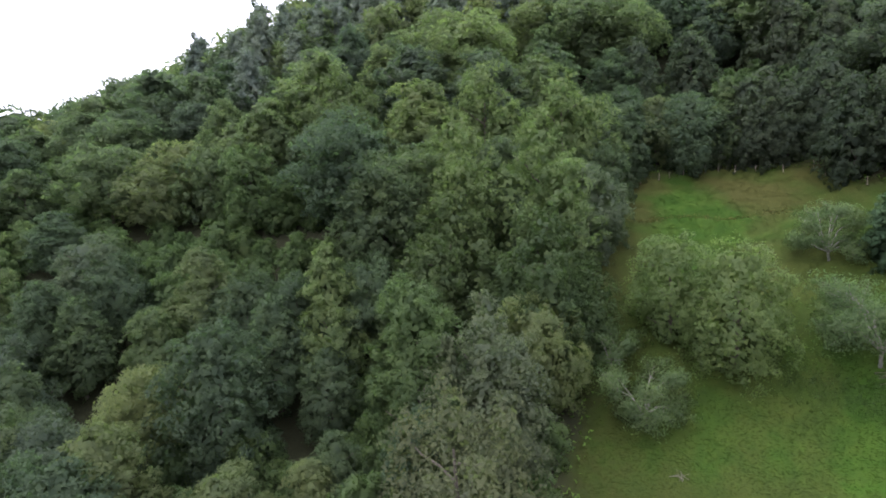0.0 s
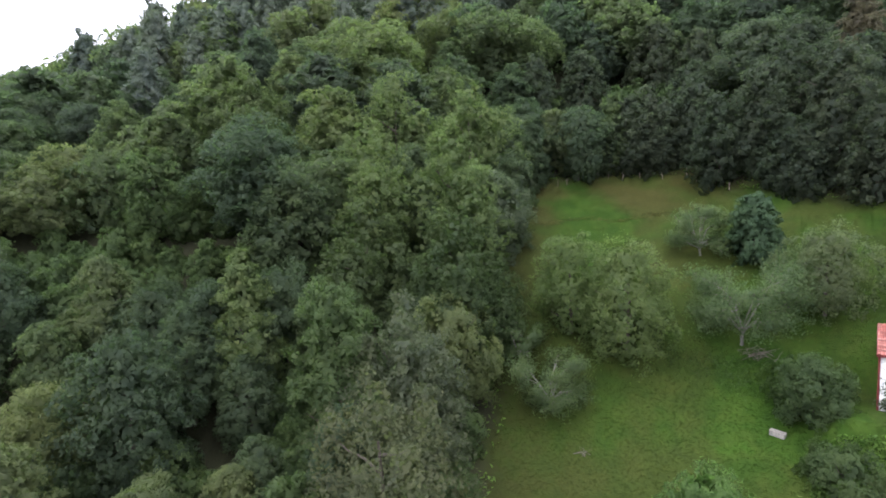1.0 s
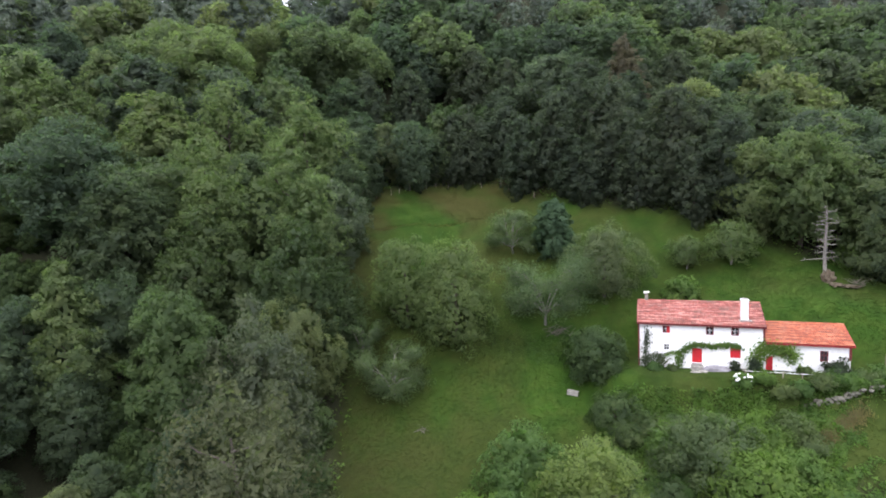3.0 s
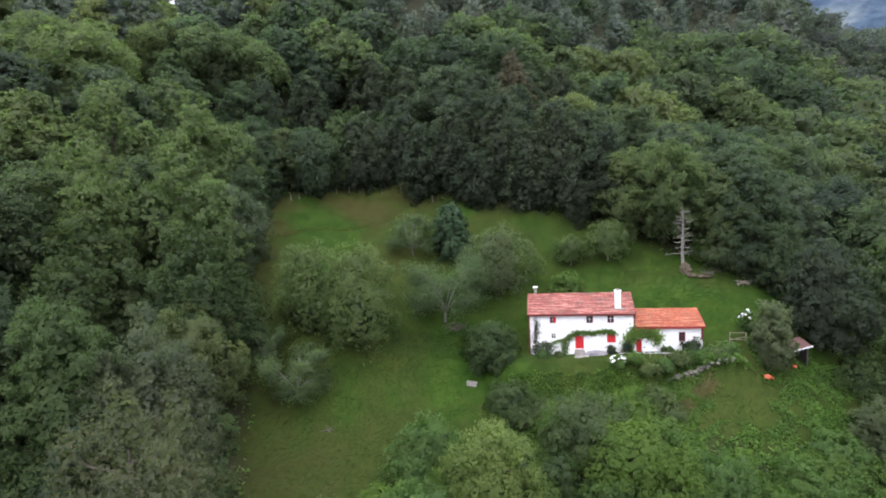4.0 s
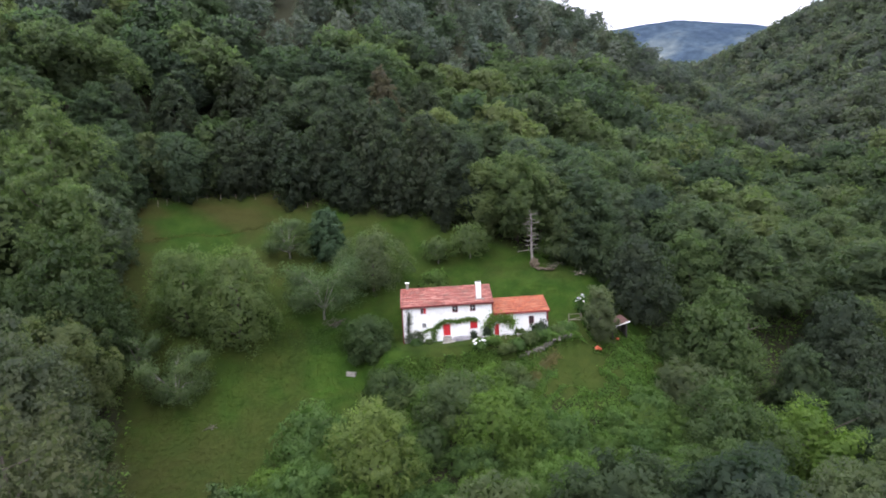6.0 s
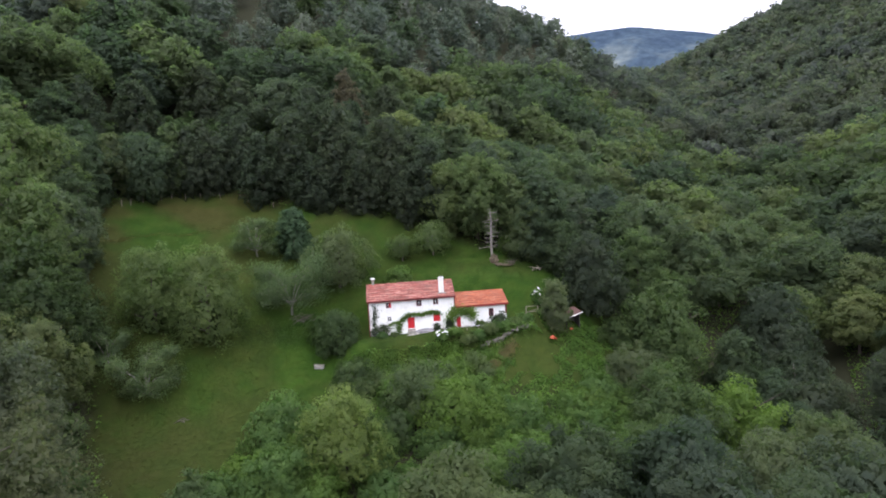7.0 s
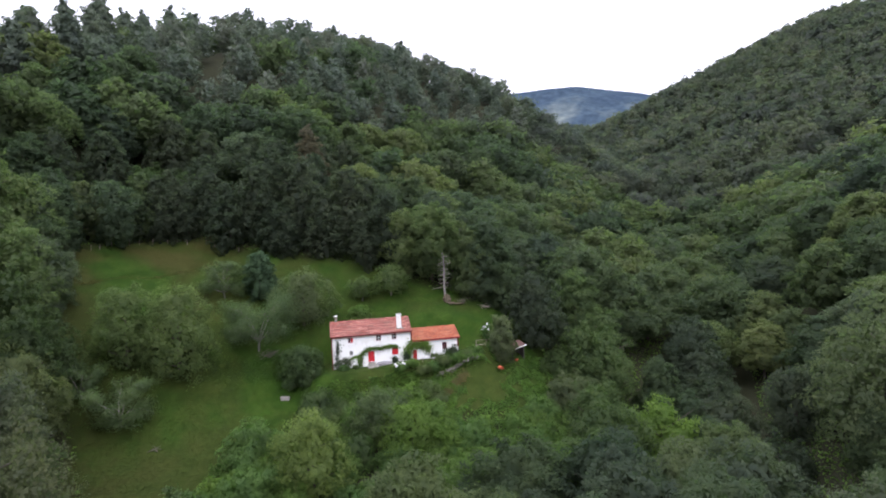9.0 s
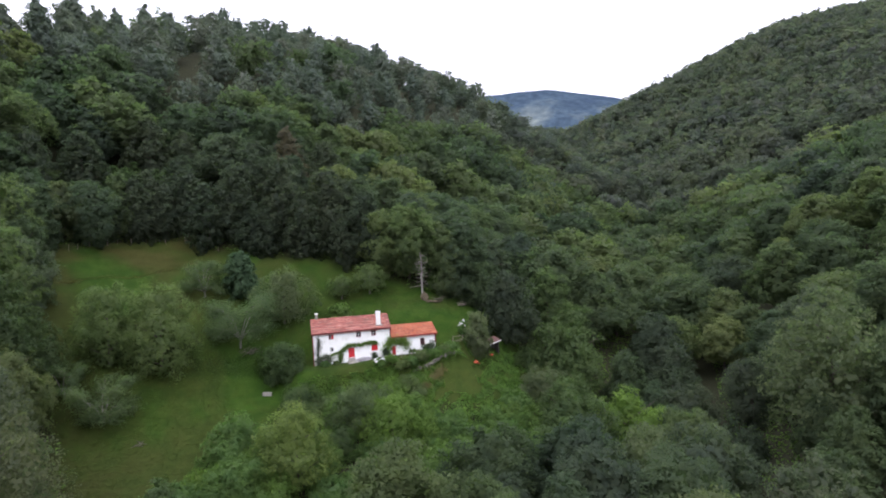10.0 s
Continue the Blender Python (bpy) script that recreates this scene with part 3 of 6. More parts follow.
def orchard_tree(seed, name, label, height, radius, fork, count, leaf, mat, trunk_mat, thick=0.2, limbs=10, twigs=8, bare=0.12, group=""):
    """An old open-grown tree: a short trunk, crooked spreading limbs that show, leaves in clumps about the twigs' ends."""
    rng = np.random.default_rng(seed)
    bm = bmesh.new()
    base = np.array([rng.uniform(-0.5, 0.5), rng.uniform(-0.5, 0.5), fork])
    limb(bm, (0, 0, -0.8), base, thick, thick * 0.75, 7, 4, thick * 0.5, rng)
    tips, sizes = [], []
    for i in range(limbs):
        a = i * 6.283 / limbs + rng.uniform(-0.4, 0.4)
        out, up = radius * rng.uniform(0.35, 0.85), fork + (height - fork) * (rng.uniform(0.02, 0.4) if i % 2 else rng.uniform(0.6, 0.95))
        end = np.array([math.cos(a) * out, math.sin(a) * out, up])
        elbow = base * 0.45 + end * 0.55 + (rng.uniform(-0.5, 0.5), rng.uniform(-0.5, 0.5), (height - fork) * 0.1)
        limb(bm, base, elbow, thick * 0.55, thick * 0.34, 5, 3, thick * 0.6, rng)
        limb(bm, elbow, end, thick * 0.34, thick * 0.12, 5, 3, thick * 0.6, rng)
        for j in range(twigs):
            k = rng.uniform(0.1, 1.0)
            start = elbow + (end - elbow) * k
            b = a + rng.uniform(-1.3, 1.3)
            run = radius * rng.uniform(0.22, 0.5)
            tip = start + (math.cos(b) * run, math.sin(b) * run, run * rng.uniform(-0.55, 0.9))
            tip[2] = min(max(tip[2], fork * 0.35), height)
            limb(bm, start, tip, thick * 0.15, thick * 0.05, 4, 2, 0.12, rng)
            if rng.random() > bare:
                tips.append(tip)
                tips.append(start * 0.45 + tip * 0.55)
        tips.append(end)
    c = np.array(tips)
    r = radius * rng.uniform(0.18, 0.36, len(c))
    pick = rng.choice(len(c), size=count, p=r ** 2 / np.sum(r ** 2))
    d = unit(rng.normal(size=(count, 3)))
    at = c[pick] + d * (r[pick] * rng.uniform(0.25, 1.1, count))[:, None] * np.array([1.1, 1.1, 0.7])
    out = unit(d * 0.6 + unit(at - np.array([0, 0, fork])) * 0.6 + np.array([0, 0, 0.3]))
    crown = leaves_to_mesh("crown", leaf_sprays(rng, at, out, d + rng.normal(size=d.shape) * 0.5, leaf * rng.uniform(0.6, 1.4, count), 0.55), mat)
    return make_tree(name, label, "tree", crown, bm, trunk_mat, group)


def conifer_tree(seed, name, label, height, radius, clear, count, leaf, mat, thick=0.22, group="", droop=0.35, gaps=0.0, dense=0.8, taper=0.75, boughs=8):
    rng = np.random.default_rng(seed)
    crown = leaves_to_mesh("crown", conifer_leaves(rng, height, radius, clear, count, leaf, droop, gaps, boughs, dense, taper), mat)
    bm = bmesh.new()
    limb(bm, (0, 0, -0.8), (0, 0, height * 0.96), thick, 0.03, 7, 4)
    return make_tree(name, label, "tree", crown, bm, BARK, group)


def stand(ob, x, y, turn=0.0, size=1.0, sink=0.1):
    ob.matrix_basis = pose(x, y, ground_at(x, y) - sink, 0, 0, turn) @ Matrix.Scale(size, 4)
    return ob

# ---- house ----
def box(bm, x0, x1, y0, y1, z0, z1):
    v = [bm.verts.new((x, y, z)) for z in (z0, z1) for x, y in ((x0, y0), (x1, y0), (x1, y1), (x0, y1))]
    for f in ((0, 3, 2, 1), (4, 5, 6, 7), (0, 1, 5, 4), (1, 2, 6, 5), (2, 3, 7, 6), (3, 0, 4, 7)):
        bm.faces.new([v[i] for i in f])


def boxes(*dims):
    bm = bmesh.new()
    for d in dims:
        box(bm, *d)
    return bm


def bevelled(bm, width=0.02):
    bmesh.ops.bevel(bm, geom=bm.edges[:], offset=width, segments=1, affect="EDGES")
    return bm


def prism(outline, y0, y1):
    """An upright outline in x and z, thick from y0 to y1."""
    bm = bmesh.new()
    a, b = [bm.verts.new((x, y0, z)) for x, z in outline], [bm.verts.new((x, y1, z)) for x, z in outline]
    bm.faces.new(a)
    bm.faces.new(b[::-1])
    for i in range(len(a)):
        j = (i + 1) % len(a)
        bm.faces.new((a[j], a[i], b[i], b[j]))
    return bm


def gable(x0, x1, y0, y1, z0, eave, ridge_y, ridge):
    """A gable wall, thick from x0 to x1."""
    bm = bmesh.new()
    prof = [(y0, z0), (y1, z0), (y1, eave), (ridge_y, ridge), (y0, eave)]
    a, b = [bm.verts.new((x0, y, z)) for y, z in prof], [bm.verts.new((x1, y, z)) for y, z in prof]
    bm.faces.new(a[::-1])
    bm.faces.new(b)
    for i in range(5):
        j = (i + 1) % 5
        bm.faces.new((a[i], a[j], b[j], b[i]))
    return bm


def pierced(x0, x1, y0, y1, z0, z1, holes):
    """A wall with openings (x0, x1, z0, z1) that go right through it."""
    xs = sorted({x0, x1, *(h[0] for h in holes), *(h[1] for h in holes)})
    zs = sorted({z0, z1, *(h[2] for h in holes), *(h[3] for h in holes)})
    solid = {(i, k): not any(h[0] <= (xs[i] + xs[i + 1]) / 2 <= h[1] and h[2] <= (zs[k] + zs[k + 1]) / 2 <= h[3] for h in holes)
             for i in range(len(xs) - 1) for k in range(len(zs) - 1)}
    bm = bmesh.new()
    known = {}

    def vert(x, y, z):
        if (x, y, z) not in known:
            known[x, y, z] = bm.verts.new((x, y, z))
        return known[x, y, z]

    for (i, k), full in solid.items():
        if not full:
            continue
        a, b, c, d = xs[i], xs[i + 1], zs[k], zs[k + 1]
        bm.faces.new([vert(*p) for p in ((a, y0, c), (b, y0, c), (b, y0, d), (a, y0, d))])
        bm.faces.new([vert(*p) for p in ((a, y1, d), (b, y1, d), (b, y1, c), (a, y1, c))])
        for di, dk, quad in ((-1, 0, ((a, y0, c), (a, y0, d), (a, y1, d), (a, y1, c))), (1, 0, ((b, y0, d), (b, y0, c), (b, y1, c), (b, y1, d))),
                             (0, -1, ((b, y0, c), (a, y0, c), (a, y1, c), (b, y1, c))), (0, 1, ((a, y0, d), (b, y0, d), (b, y1, d), (a, y1, d)))):
            if not solid.get((i + di, k + dk), False):
                bm.faces.new([vert(*p) for p in quad])
    return bm


def tile_field(rng, x0, x1, eave, ridge, wide=0.24, course=0.36):
    """Barrel tiles in courses from the eaves (y, z) up to the ridge (y, z), each its own small arched piece."""
    (ya, za), (yb, zb) = eave, ridge
    length = math.hypot(yb - ya, zb - za)
    rows, cols = int(length / course), int((x1 - x0) / wide)
    ay, az = (yb - ya) / length, (zb - za) / length
    ny, nz = -az * (1 if yb > ya else -1), abs(ay)
    ny = -az if yb > ya else az
    verts, faces = [], []
    arc = [(-0.5, 0.0), (-0.3, 0.055), (0.0, 0.075), (0.3, 0.055), (0.5, 0.0)]
    for r in range(rows):
        s0, s1 = r * length / rows, (r + 1) * length / rows + 0.05
        for c in range(cols):
            xc = x0 + (c + 0.5) * (x1 - x0) / cols + rng.normal(0, 0.008)
            lift, slip = rng.normal(0.045, 0.012), rng.normal(0, 0.02)
            base = len(verts)
            for s, up in ((s0 + slip, lift + 0.035), (s1 + slip, lift)):
                for ax, h in arc:
                    verts.append((xc + ax * wide * 1.04, ya + ay * s + ny * (h + up), za + az * s + nz * (h + up)))
            for i in range(4):
                faces.append((base + i, base + i + 1, base + 6 + i, base + 5 + i))
    me = quad_mesh("roof_tiles", verts, faces if yb > ya else [f[::-1] for f in faces])
    return me


def roof_part(parent, x0, x1, eave, ridge, back, mat, fascia_mat, seed):
    """A tiled gable roof: deck, fascia boards, tile fields on both slopes, ridge tiles."""
    r = np.random.default_rng(seed)
    (ya, za), (yb, zb), (yc, zc) = eave, ridge, back
    bm = bmesh.new()
    prof = [(ya, za), (yb, zb), (yc, zc), (yc, zc - 0.14), (yb, zb - 0.16), (ya, za - 0.14)]
    a, b = [bm.verts.new((x0, y, z)) for y, z in prof], [bm.verts.new((x1, y, z)) for y, z in prof]
    for i in range(6):
        j = (i + 1) % 6
        bm.faces.new((a[i], b[i], b[j], a[j]))
    for ring, flip in ((a, 1), (b, -1)):
        bm.faces.new([ring[i] for i in (0, 1, 4, 5)][::flip])
        bm.faces.new([ring[i] for i in (1, 2, 3, 4)][::flip])
    roof = part("roof", bm, MAROON, parent, "low gable roof of red clay barrel tiles")
    for side in (eave, back):
        me = tile_field(r, x0, x1, side, ridge)
        tagged(part("roof_tiles", me, mat, roof), kind="stuff")
    bm = bmesh.new()
    n = int((x1 - x0) / 0.42)
    for i in range(n):
        xa = x0 + i * (x1 - x0) / n
        limb(bm, (xa, yb, zb + 0.06 + r.normal(0, 0.012)), (xa + (x1 - x0) / n + 0.03, yb, zb + 0.06), 0.15, 0.13, 8, 1)
    part("ridge_tiles", bm, mat, roof)
    bm = boxes((x0 - 0.02, x1 + 0.02, ya - 0.05, ya - 0.005, za - 0.18, za + 0.03))
    part("fascia", bm, fascia_mat, roof, "dark red painted eaves board")
    for x in (x0 - 0.045, x1 + 0.005):
        bm = bmesh.new()
        pr = [(ya - 0.05, za - 0.16), (yb, zb - 0.16), (yb, zb + 0.07), (ya - 0.05, za + 0.07)]
        lo, hi = [bm.verts.new((x, y, z)) for y, z in pr], [bm.verts.new((x + 0.04, y, z)) for y, z in pr]
        bm.faces.new(lo[::-1])
        bm.faces.new(hi)
        for i in range(4):
            j = (i + 1) % 4
            bm.faces.new((lo[i], lo[j], hi[j], hi[i]))
        part("verge_board", bm, fascia_mat, roof)
    return roof


def window_part(parent, x0, x1, z0, z1, y, frame_mat, shutter=0.0, bar_mat=None):
    """A recessed casement: frame, panes, sill, and a shutter board over so great a share of it."""
    w = part("window", boxes((x0, x0 + 0.13, y + 0.02, y + 0.17, z0, z1), (x1 - 0.13, x1, y + 0.02, y + 0.17, z0, z1),
                             (x0 + 0.13, x1 - 0.13, y + 0.02, y + 0.17, z0, z0 + 0.1), (x0 + 0.13, x1 - 0.13, y + 0.02, y + 0.17, z1 - 0.1, z1)), frame_mat, parent)
    mid = (x0 + x1) / 2
    part("mullion", boxes((mid - 0.03, mid + 0.03, y + 0.098, y + 0.168, z0 + 0.1, z1 - 0.1)), bar_mat or WHITE_PAINT, w)
    rail = z0 + (z1 - z0) * 0.55
    for a, b in ((x0 + 0.13, mid - 0.03), (mid + 0.03, x1 - 0.13)):
        part("glazing_bar", boxes((a, b, y + 0.1, y + 0.166, rail - 0.025, rail + 0.025)), bar_mat or WHITE_PAINT, w)
    for a, b in ((x0 + 0.13, mid - 0.025), (mid + 0.025, x1 - 0.13)):
        part("pane", boxes((a, b, y + 0.13, y + 0.14, z0 + 0.1, z1 - 0.1)), GLASS, w)
    part("sill", boxes((x0 - 0.06, x1 + 0.06, y - 0.06, y + 0.1, z0 - 0.06, z0)), WHITE_PAINT, w)
    if shutter:
        part("shutter", bevelled(boxes((x1 - (x1 - x0) * shutter, x1 + 0.02, y - 0.035, y - 0.003, z0 + 0.02, z1 + 0.02)), 0.008), RED, w, "red painted wooden shutter")
    return w


def door_part(parent, x0, x1, z0, z1, y):
    d = part("door", boxes((x0, x0 + 0.08, y + 0.06, y + 0.16, z0, z1), (x1 - 0.08, x1, y + 0.06, y + 0.16, z0, z1), (x0 + 0.08, x1 - 0.08, y + 0.06, y + 0.16, z1 - 0.08, z1)), RED, parent, "bright red boarded door")
    n = 5
    for i in range(n):
        a = x0 + 0.08 + i * (x1 - x0 - 0.16) / n
        part("plank", bevelled(boxes((a + 0.004, a + (x1 - x0 - 0.16) / n - 0.004, y + 0.09, y + 0.14, z0, z1 - 0.08)), 0.006), RED, d)
    part("door_handle", boxes((x1 - 0.2, x1 - 0.16, y + 0.05, y + 0.09, z0 + 0.95, z0 + 1.1)), DARK_TIN, d, "dark iron handle")
    return d


house = tagged(new("house"), "white limewashed farmhouse with red tiled roof and red door", "house")
house.matrix_basis = pose(HOUSE[0], HOUSE[1], 0, 0, 0, HOUSE_TURN)
MAIN_HOLES = [(3.24, 4.13, 4.42, 5.35), (8.56, 9.48, 4.38, 5.42), (11.54, 12.44, 4.42, 5.44), (3.3, 4.15, 1.96, 2.9), (6.88, 8.1, 0.48, 2.45), (11.45, 12.62, 1.42, 2.74), (8.08, 8.22, 4.84, 4.96)]
part("wall", pierced(0.3, 15.2, 0.4, 0.85, -1.2, 5.66, MAIN_HOLES), WALL, house)
part("wall", gable(0.3, 0.75, 0.85, 8.3, -1.2, 5.6, 4.55, 7.6), WALL, house)
part("wall", gable(14.75, 15.2, 0.85, 8.3, -1.2, 5.6, 4.55, 7.6), WALL, house)
part("wall", boxes((0.3, 15.2, 8.3, 8.75, -1.2, 5.66)), WALL, house)
part("floor_slab", boxes((0.76, 14.74, 0.86, 8.29, 2.95, 3.1)), TIMBER, house)
roof_part(house, 0.0, 15.46, (0.0, 5.75), (4.55, 7.9), (9.1, 5.75), TILE_OLD, MAROON, 11)
for i, (x0, x1, z0, z1) in enumerate(MAIN_HOLES[:4]):
    window_part(house, x0, x1, z0, z1, 0.4, MAROON if i < 3 else WHITE_PAINT, 0.42 if i == 0 else 0.0)
door_part(house, 6.88, 8.1, 0.48, 2.45, 0.4)
window_part(house, 11.45, 12.62, 1.42, 2.74, 0.4, RED, 1.0)
part("corner_post", boxes((15.2, 15.42, 0.32, 0.52, 3.9, 5.6)), MAROON, house, "dark red timber post under the eaves")
part("corner_post", boxes((0.1, 0.29, 0.3, 0.5, -0.5, 5.6)), MAROON, house, "dark red downpipe board at the corner")
chimney = part("chimney", bevelled(boxes((12.74, 13.58, 0.85, 1.6, 5.9, 8.95)), 0.03), WALL, house, "tall white limewashed chimney")
part("cap", bevelled(boxes((12.68, 13.64, 0.79, 1.66, 8.95, 9.07)), 0.02), WALL, chimney)
part("pot", boxes((12.9, 13.42, 0.98, 1.46, 9.07, 9.24)), STONE, chimney)
part("flashing", bevelled(boxes((12.5, 13.95, 0.72, 2.3, 6.16, 6.42)), 0.05), STONE, chimney, "grey mortar skirt round the chimney")
chimney = part("chimney", bevelled(boxes((0.98, 1.42, 4.4, 4.84, 7.5, 8.8)), 0.03), STONE, house, "small grey chimney with a flat white cap")
part("cap", bevelled(boxes((0.84, 1.56, 4.24, 5.0, 9.02, 9.16)), 0.02), WHITE_PAINT, chimney)
part("pot", boxes((1.0, 1.1, 4.42, 4.82, 8.8, 9.02), (1.3, 1.4, 4.42, 4.82, 8.8, 9.02)), STONE, chimney)

annex = tagged(new("annex"), "low white outbuilding with orange tiled roof joined to the farmhouse", "house")
annex.matrix_basis = house.matrix_basis.copy()
ANNEX_HOLES = [(15.55, 16.3, -0.1, 1.92), (16.75, 17.75, 2.0, 2.84), (21.4, 22.3, 1.6, 2.95)]
part("wall", pierced(15.3, 24.6, 0.42, 0.8, -1.2, 3.66, ANNEX_HOLES), WALL, annex)
part("wall", gable(24.2, 24.6, 0.8, 8.3, -1.2, 3.6, 4.44, 5.1), WALL, annex)
part("wall", boxes((15.3, 24.6, 8.3, 8.7, -1.2, 3.66)), WALL, annex)
part("partition", boxes((18.6, 18.8, 0.82, 8.28, -1.2, 3.6)), WALL, annex)
roof_part(annex, 15.5, 24.9, (0.0, 3.77), (4.44, 5.36), (8.9, 3.77), TILE_NEW, DEEP_RED, 12)
door_part(annex, 15.55, 16.3, -0.1, 1.92, 0.42)
window_part(annex, 16.75, 17.75, 2.0, 2.84, 0.42, MAROON, bar_mat=MAROON)
window_part(annex, 21.4, 22.3, 1.6, 2.95, 0.42, MAROON, bar_mat=MAROON)
part("corner_post", boxes((24.42, 24.68, 0.3, 0.418, 1.9, 3.6)), MAROON, annex, "dark red timber post under the eaves")


def at_house(u, v, z=0.0, turn=0.0):
    """The pose of a place given along and behind the house's front."""
    return house.matrix_basis @ pose(u, v, z, 0, 0, turn)


def house_ground(u, v):
    p = house.matrix_basis @ Vector((u, v, 0))
    return ground_at(p.x, p.y)


def climber(name, label, path, thick, count, leaf, mat, seed, spread=(0.35, 0.16, 0.3)):
    """A climbing plant along a path of (u, v, z) on the house: woody stem and foliage."""
    r = np.random.default_rng(seed)
    ob = tagged(new(name), label, "vine")
    ob.matrix_basis = house.matrix_basis.copy()
    bm = bmesh.new()
    for a, b in zip(path, path[1:]):
        limb(bm, a, b, thick, thick * 0.8, 6, 3, thick, r)
    part("stem", bm, BARK, ob)
    pts = np.array(path, float)
    seg = np.linalg.norm(np.diff(pts, axis=0), axis=1)
    pick = r.choice(len(seg), size=count, p=seg / seg.sum())
    k = r.random((count, 1))
    at = pts[pick] * (1 - k) + pts[pick + 1] * k + r.normal(size=(count, 3)) * np.array(spread)
    at[:, 1] = np.minimum(at[:, 1], 0.36)
    out = unit(np.column_stack([r.normal(0, 0.4, count), np.full(count, -1.0), r.normal(0.5, 0.4, count)]))
    part("foliage", leaves_to_mesh("foliage", leaf_sprays(r, at, out, out + r.normal(size=out.shape) * 0.5, leaf * r.uniform(0.6, 1.4, count), 0.8), mat), None, ob)
    return ob


climber("grapevine", "trained grapevine arching over the red door and window", [(5.2, 0.25, -0.3), (5.3, 0.25, 1.4), (6.0, 0.22, 2.3), (7.3, 0.2, 3.0), (9.4, 0.2, 2.85), (11.2, 0.2, 3.15), (12.6, 0.2, 2.9)], 0.05, 1500, 0.2, LEAF_SHRUB, 21, (0.3, 0.1, 0.2))
climber("grapevine", "thin vine shoot along the white wall", [(3.6, 0.3, 1.4), (4.4, 0.28, 1.7), (5.4, 0.25, 1.8), (6.2, 0.22, 2.2)], 0.03, 260, 0.18, LEAF_SHRUB, 22, (0.25, 0.08, 0.14))
climber("climbing_rose", "dark climbing plant trained up the white wall", [(1.0, 0.2, -0.4), (1.0, 0.2, 2.2), (1.2, 0.2, 3.6), (1.35, 0.2, 4.8)], 0.04, 380, 0.2, LEAF_DARK, 23, (0.28, 0.1, 0.45))
climber("climbing_rose", "loose grey-green shrub trained against the house", [(0.6, 0.1, 0.2), (1.8, 0.1, 0.9), (2.8, 0.1, 1.3), (3.4, 0.1, 0.4), (2.2, 0.1, 0.1)], 0.03, 620, 0.2, LEAF_GREY, 24, (0.4, 0.25, 0.35))
climber("grapevine", "bushy grapevine over the annex door", [(14.3, 0.2, -0.2), (14.5, 0.1, 2.0), (15.3, 0.0, 3.2), (16.6, 0.0, 3.1), (17.9, 0.0, 2.9), (18.6, 0.1, 1.6)], 0.05, 1700, 0.24, LEAF_SHRUB, 25, (0.5, 0.3, 0.42))


# ---- garden and yard ----
def heap(name, label, category, u, v, size, mat, seed, lumps=3, rough=0.12):
    """A low uneven mound."""
    r = np.random.default_rng(seed)
    bm = bmesh.new()
    bmesh.ops.create_icosphere(bm, subdivisions=4, radius=1.0)
    for vert in bm.verts:
        c = vert.co
        k = 1 + rough * noise.noise(Vector((c.x * 2.1 + seed, c.y * 2.1, c.z * 2.1))) * 2 + rough * 0.5 * noise.noise(c * 5.3)
        vert.co = Vector((c.x * size[0] * k, c.y * size[1] * k, max(c.z, -0.25) * size[2] * k))
    me = bpy.data.meshes.new(name)
    bm.to_mesh(me)
    bm.free()
    me.materials.append(mat)
    me.polygons.foreach_set("use_smooth", np.ones(len(me.polygons), bool))
    ob = tagged(new(name, me), label, category)
    ob.matrix_basis = at_house(u, v, house_ground(u, v))
    return ob


heap("tarpaulin_heap", "grey tarpaulin pulled over a long low woodpile", "tarpaulin", 9.9, -0.5, (1.7, 0.55, 0.65), TARP, 31)
for u, v, s, lab in ((7.5, -0.1, (0.75, 0.4, 0.3), "flat stone doorstep below the red door"), (8.2, -0.9, (0.6, 0.4, 0.2), "loose flat stone slab in the yard"), (13.3, -0.4, (0.5, 0.35, 0.28), "grey field stone against the wall"), (7.3, -1.1, (0.7, 0.35, 0.15), "worn stone slab on the grass")):
    heap("stone_slab", lab, "stone", u, v, s, STONE, 40 + int(u * 3))
part_step = tagged(new("door_step", bpy.data.meshes.new("door_step")), "pale stone steps up to the red door", "steps")
bm = bevelled(boxes((6.75, 8.25, -0.45, 0.38, -0.7, 0.2), (6.85, 8.15, -0.12, 0.37, 0.2, 0.44)), 0.03)
bm.to_mesh(part_step.data)
bm.free()
part_step.data.materials.append(STONE)
part_step.matrix_basis = house.matrix_basis.copy()


def bushlet(name, label, x, y, h, r, count, leaf, mat, seed, flowers=0, category="bush"):
    """A low garden bush, with a few flower heads if asked."""
    ob = broad_tree(seed, name, label, h, r, 0.0, count, leaf, mat, BARK, 0.05, "garden plants", 16, 0.0, category, 0.25, 4)
    if flowers:
        g = np.random.default_rng(seed + 1)
        head = bmesh.new()
        bmesh.ops.create_icosphere(head, subdivisions=1, radius=0.17)
        shape = bpy.data.meshes.new("flower_head")
        head.to_mesh(shape)
        head.free()
        shape.materials.append(PETAL)
        for _ in range(flowers):
            a, e, k = g.uniform(0, 6.283), g.uniform(0.1, 1.3), g.uniform(0.7, 1.3)
            f = part("flower_head", shape, None, ob)
            f.matrix_basis = pose(math.cos(a) * math.cos(e) * r * 0.9, math.sin(a) * math.cos(e) * r * 0.9, h * 0.5 + math.sin(e) * h * 0.52) @ Matrix.Diagonal((k, k, k * 0.7, 1))
    stand(ob, x, y, seed * 31 % 360)
    return ob


def garden(u, v):
    p = house.matrix_basis @ Vector((u, v, 0))
    return p.x, p.y


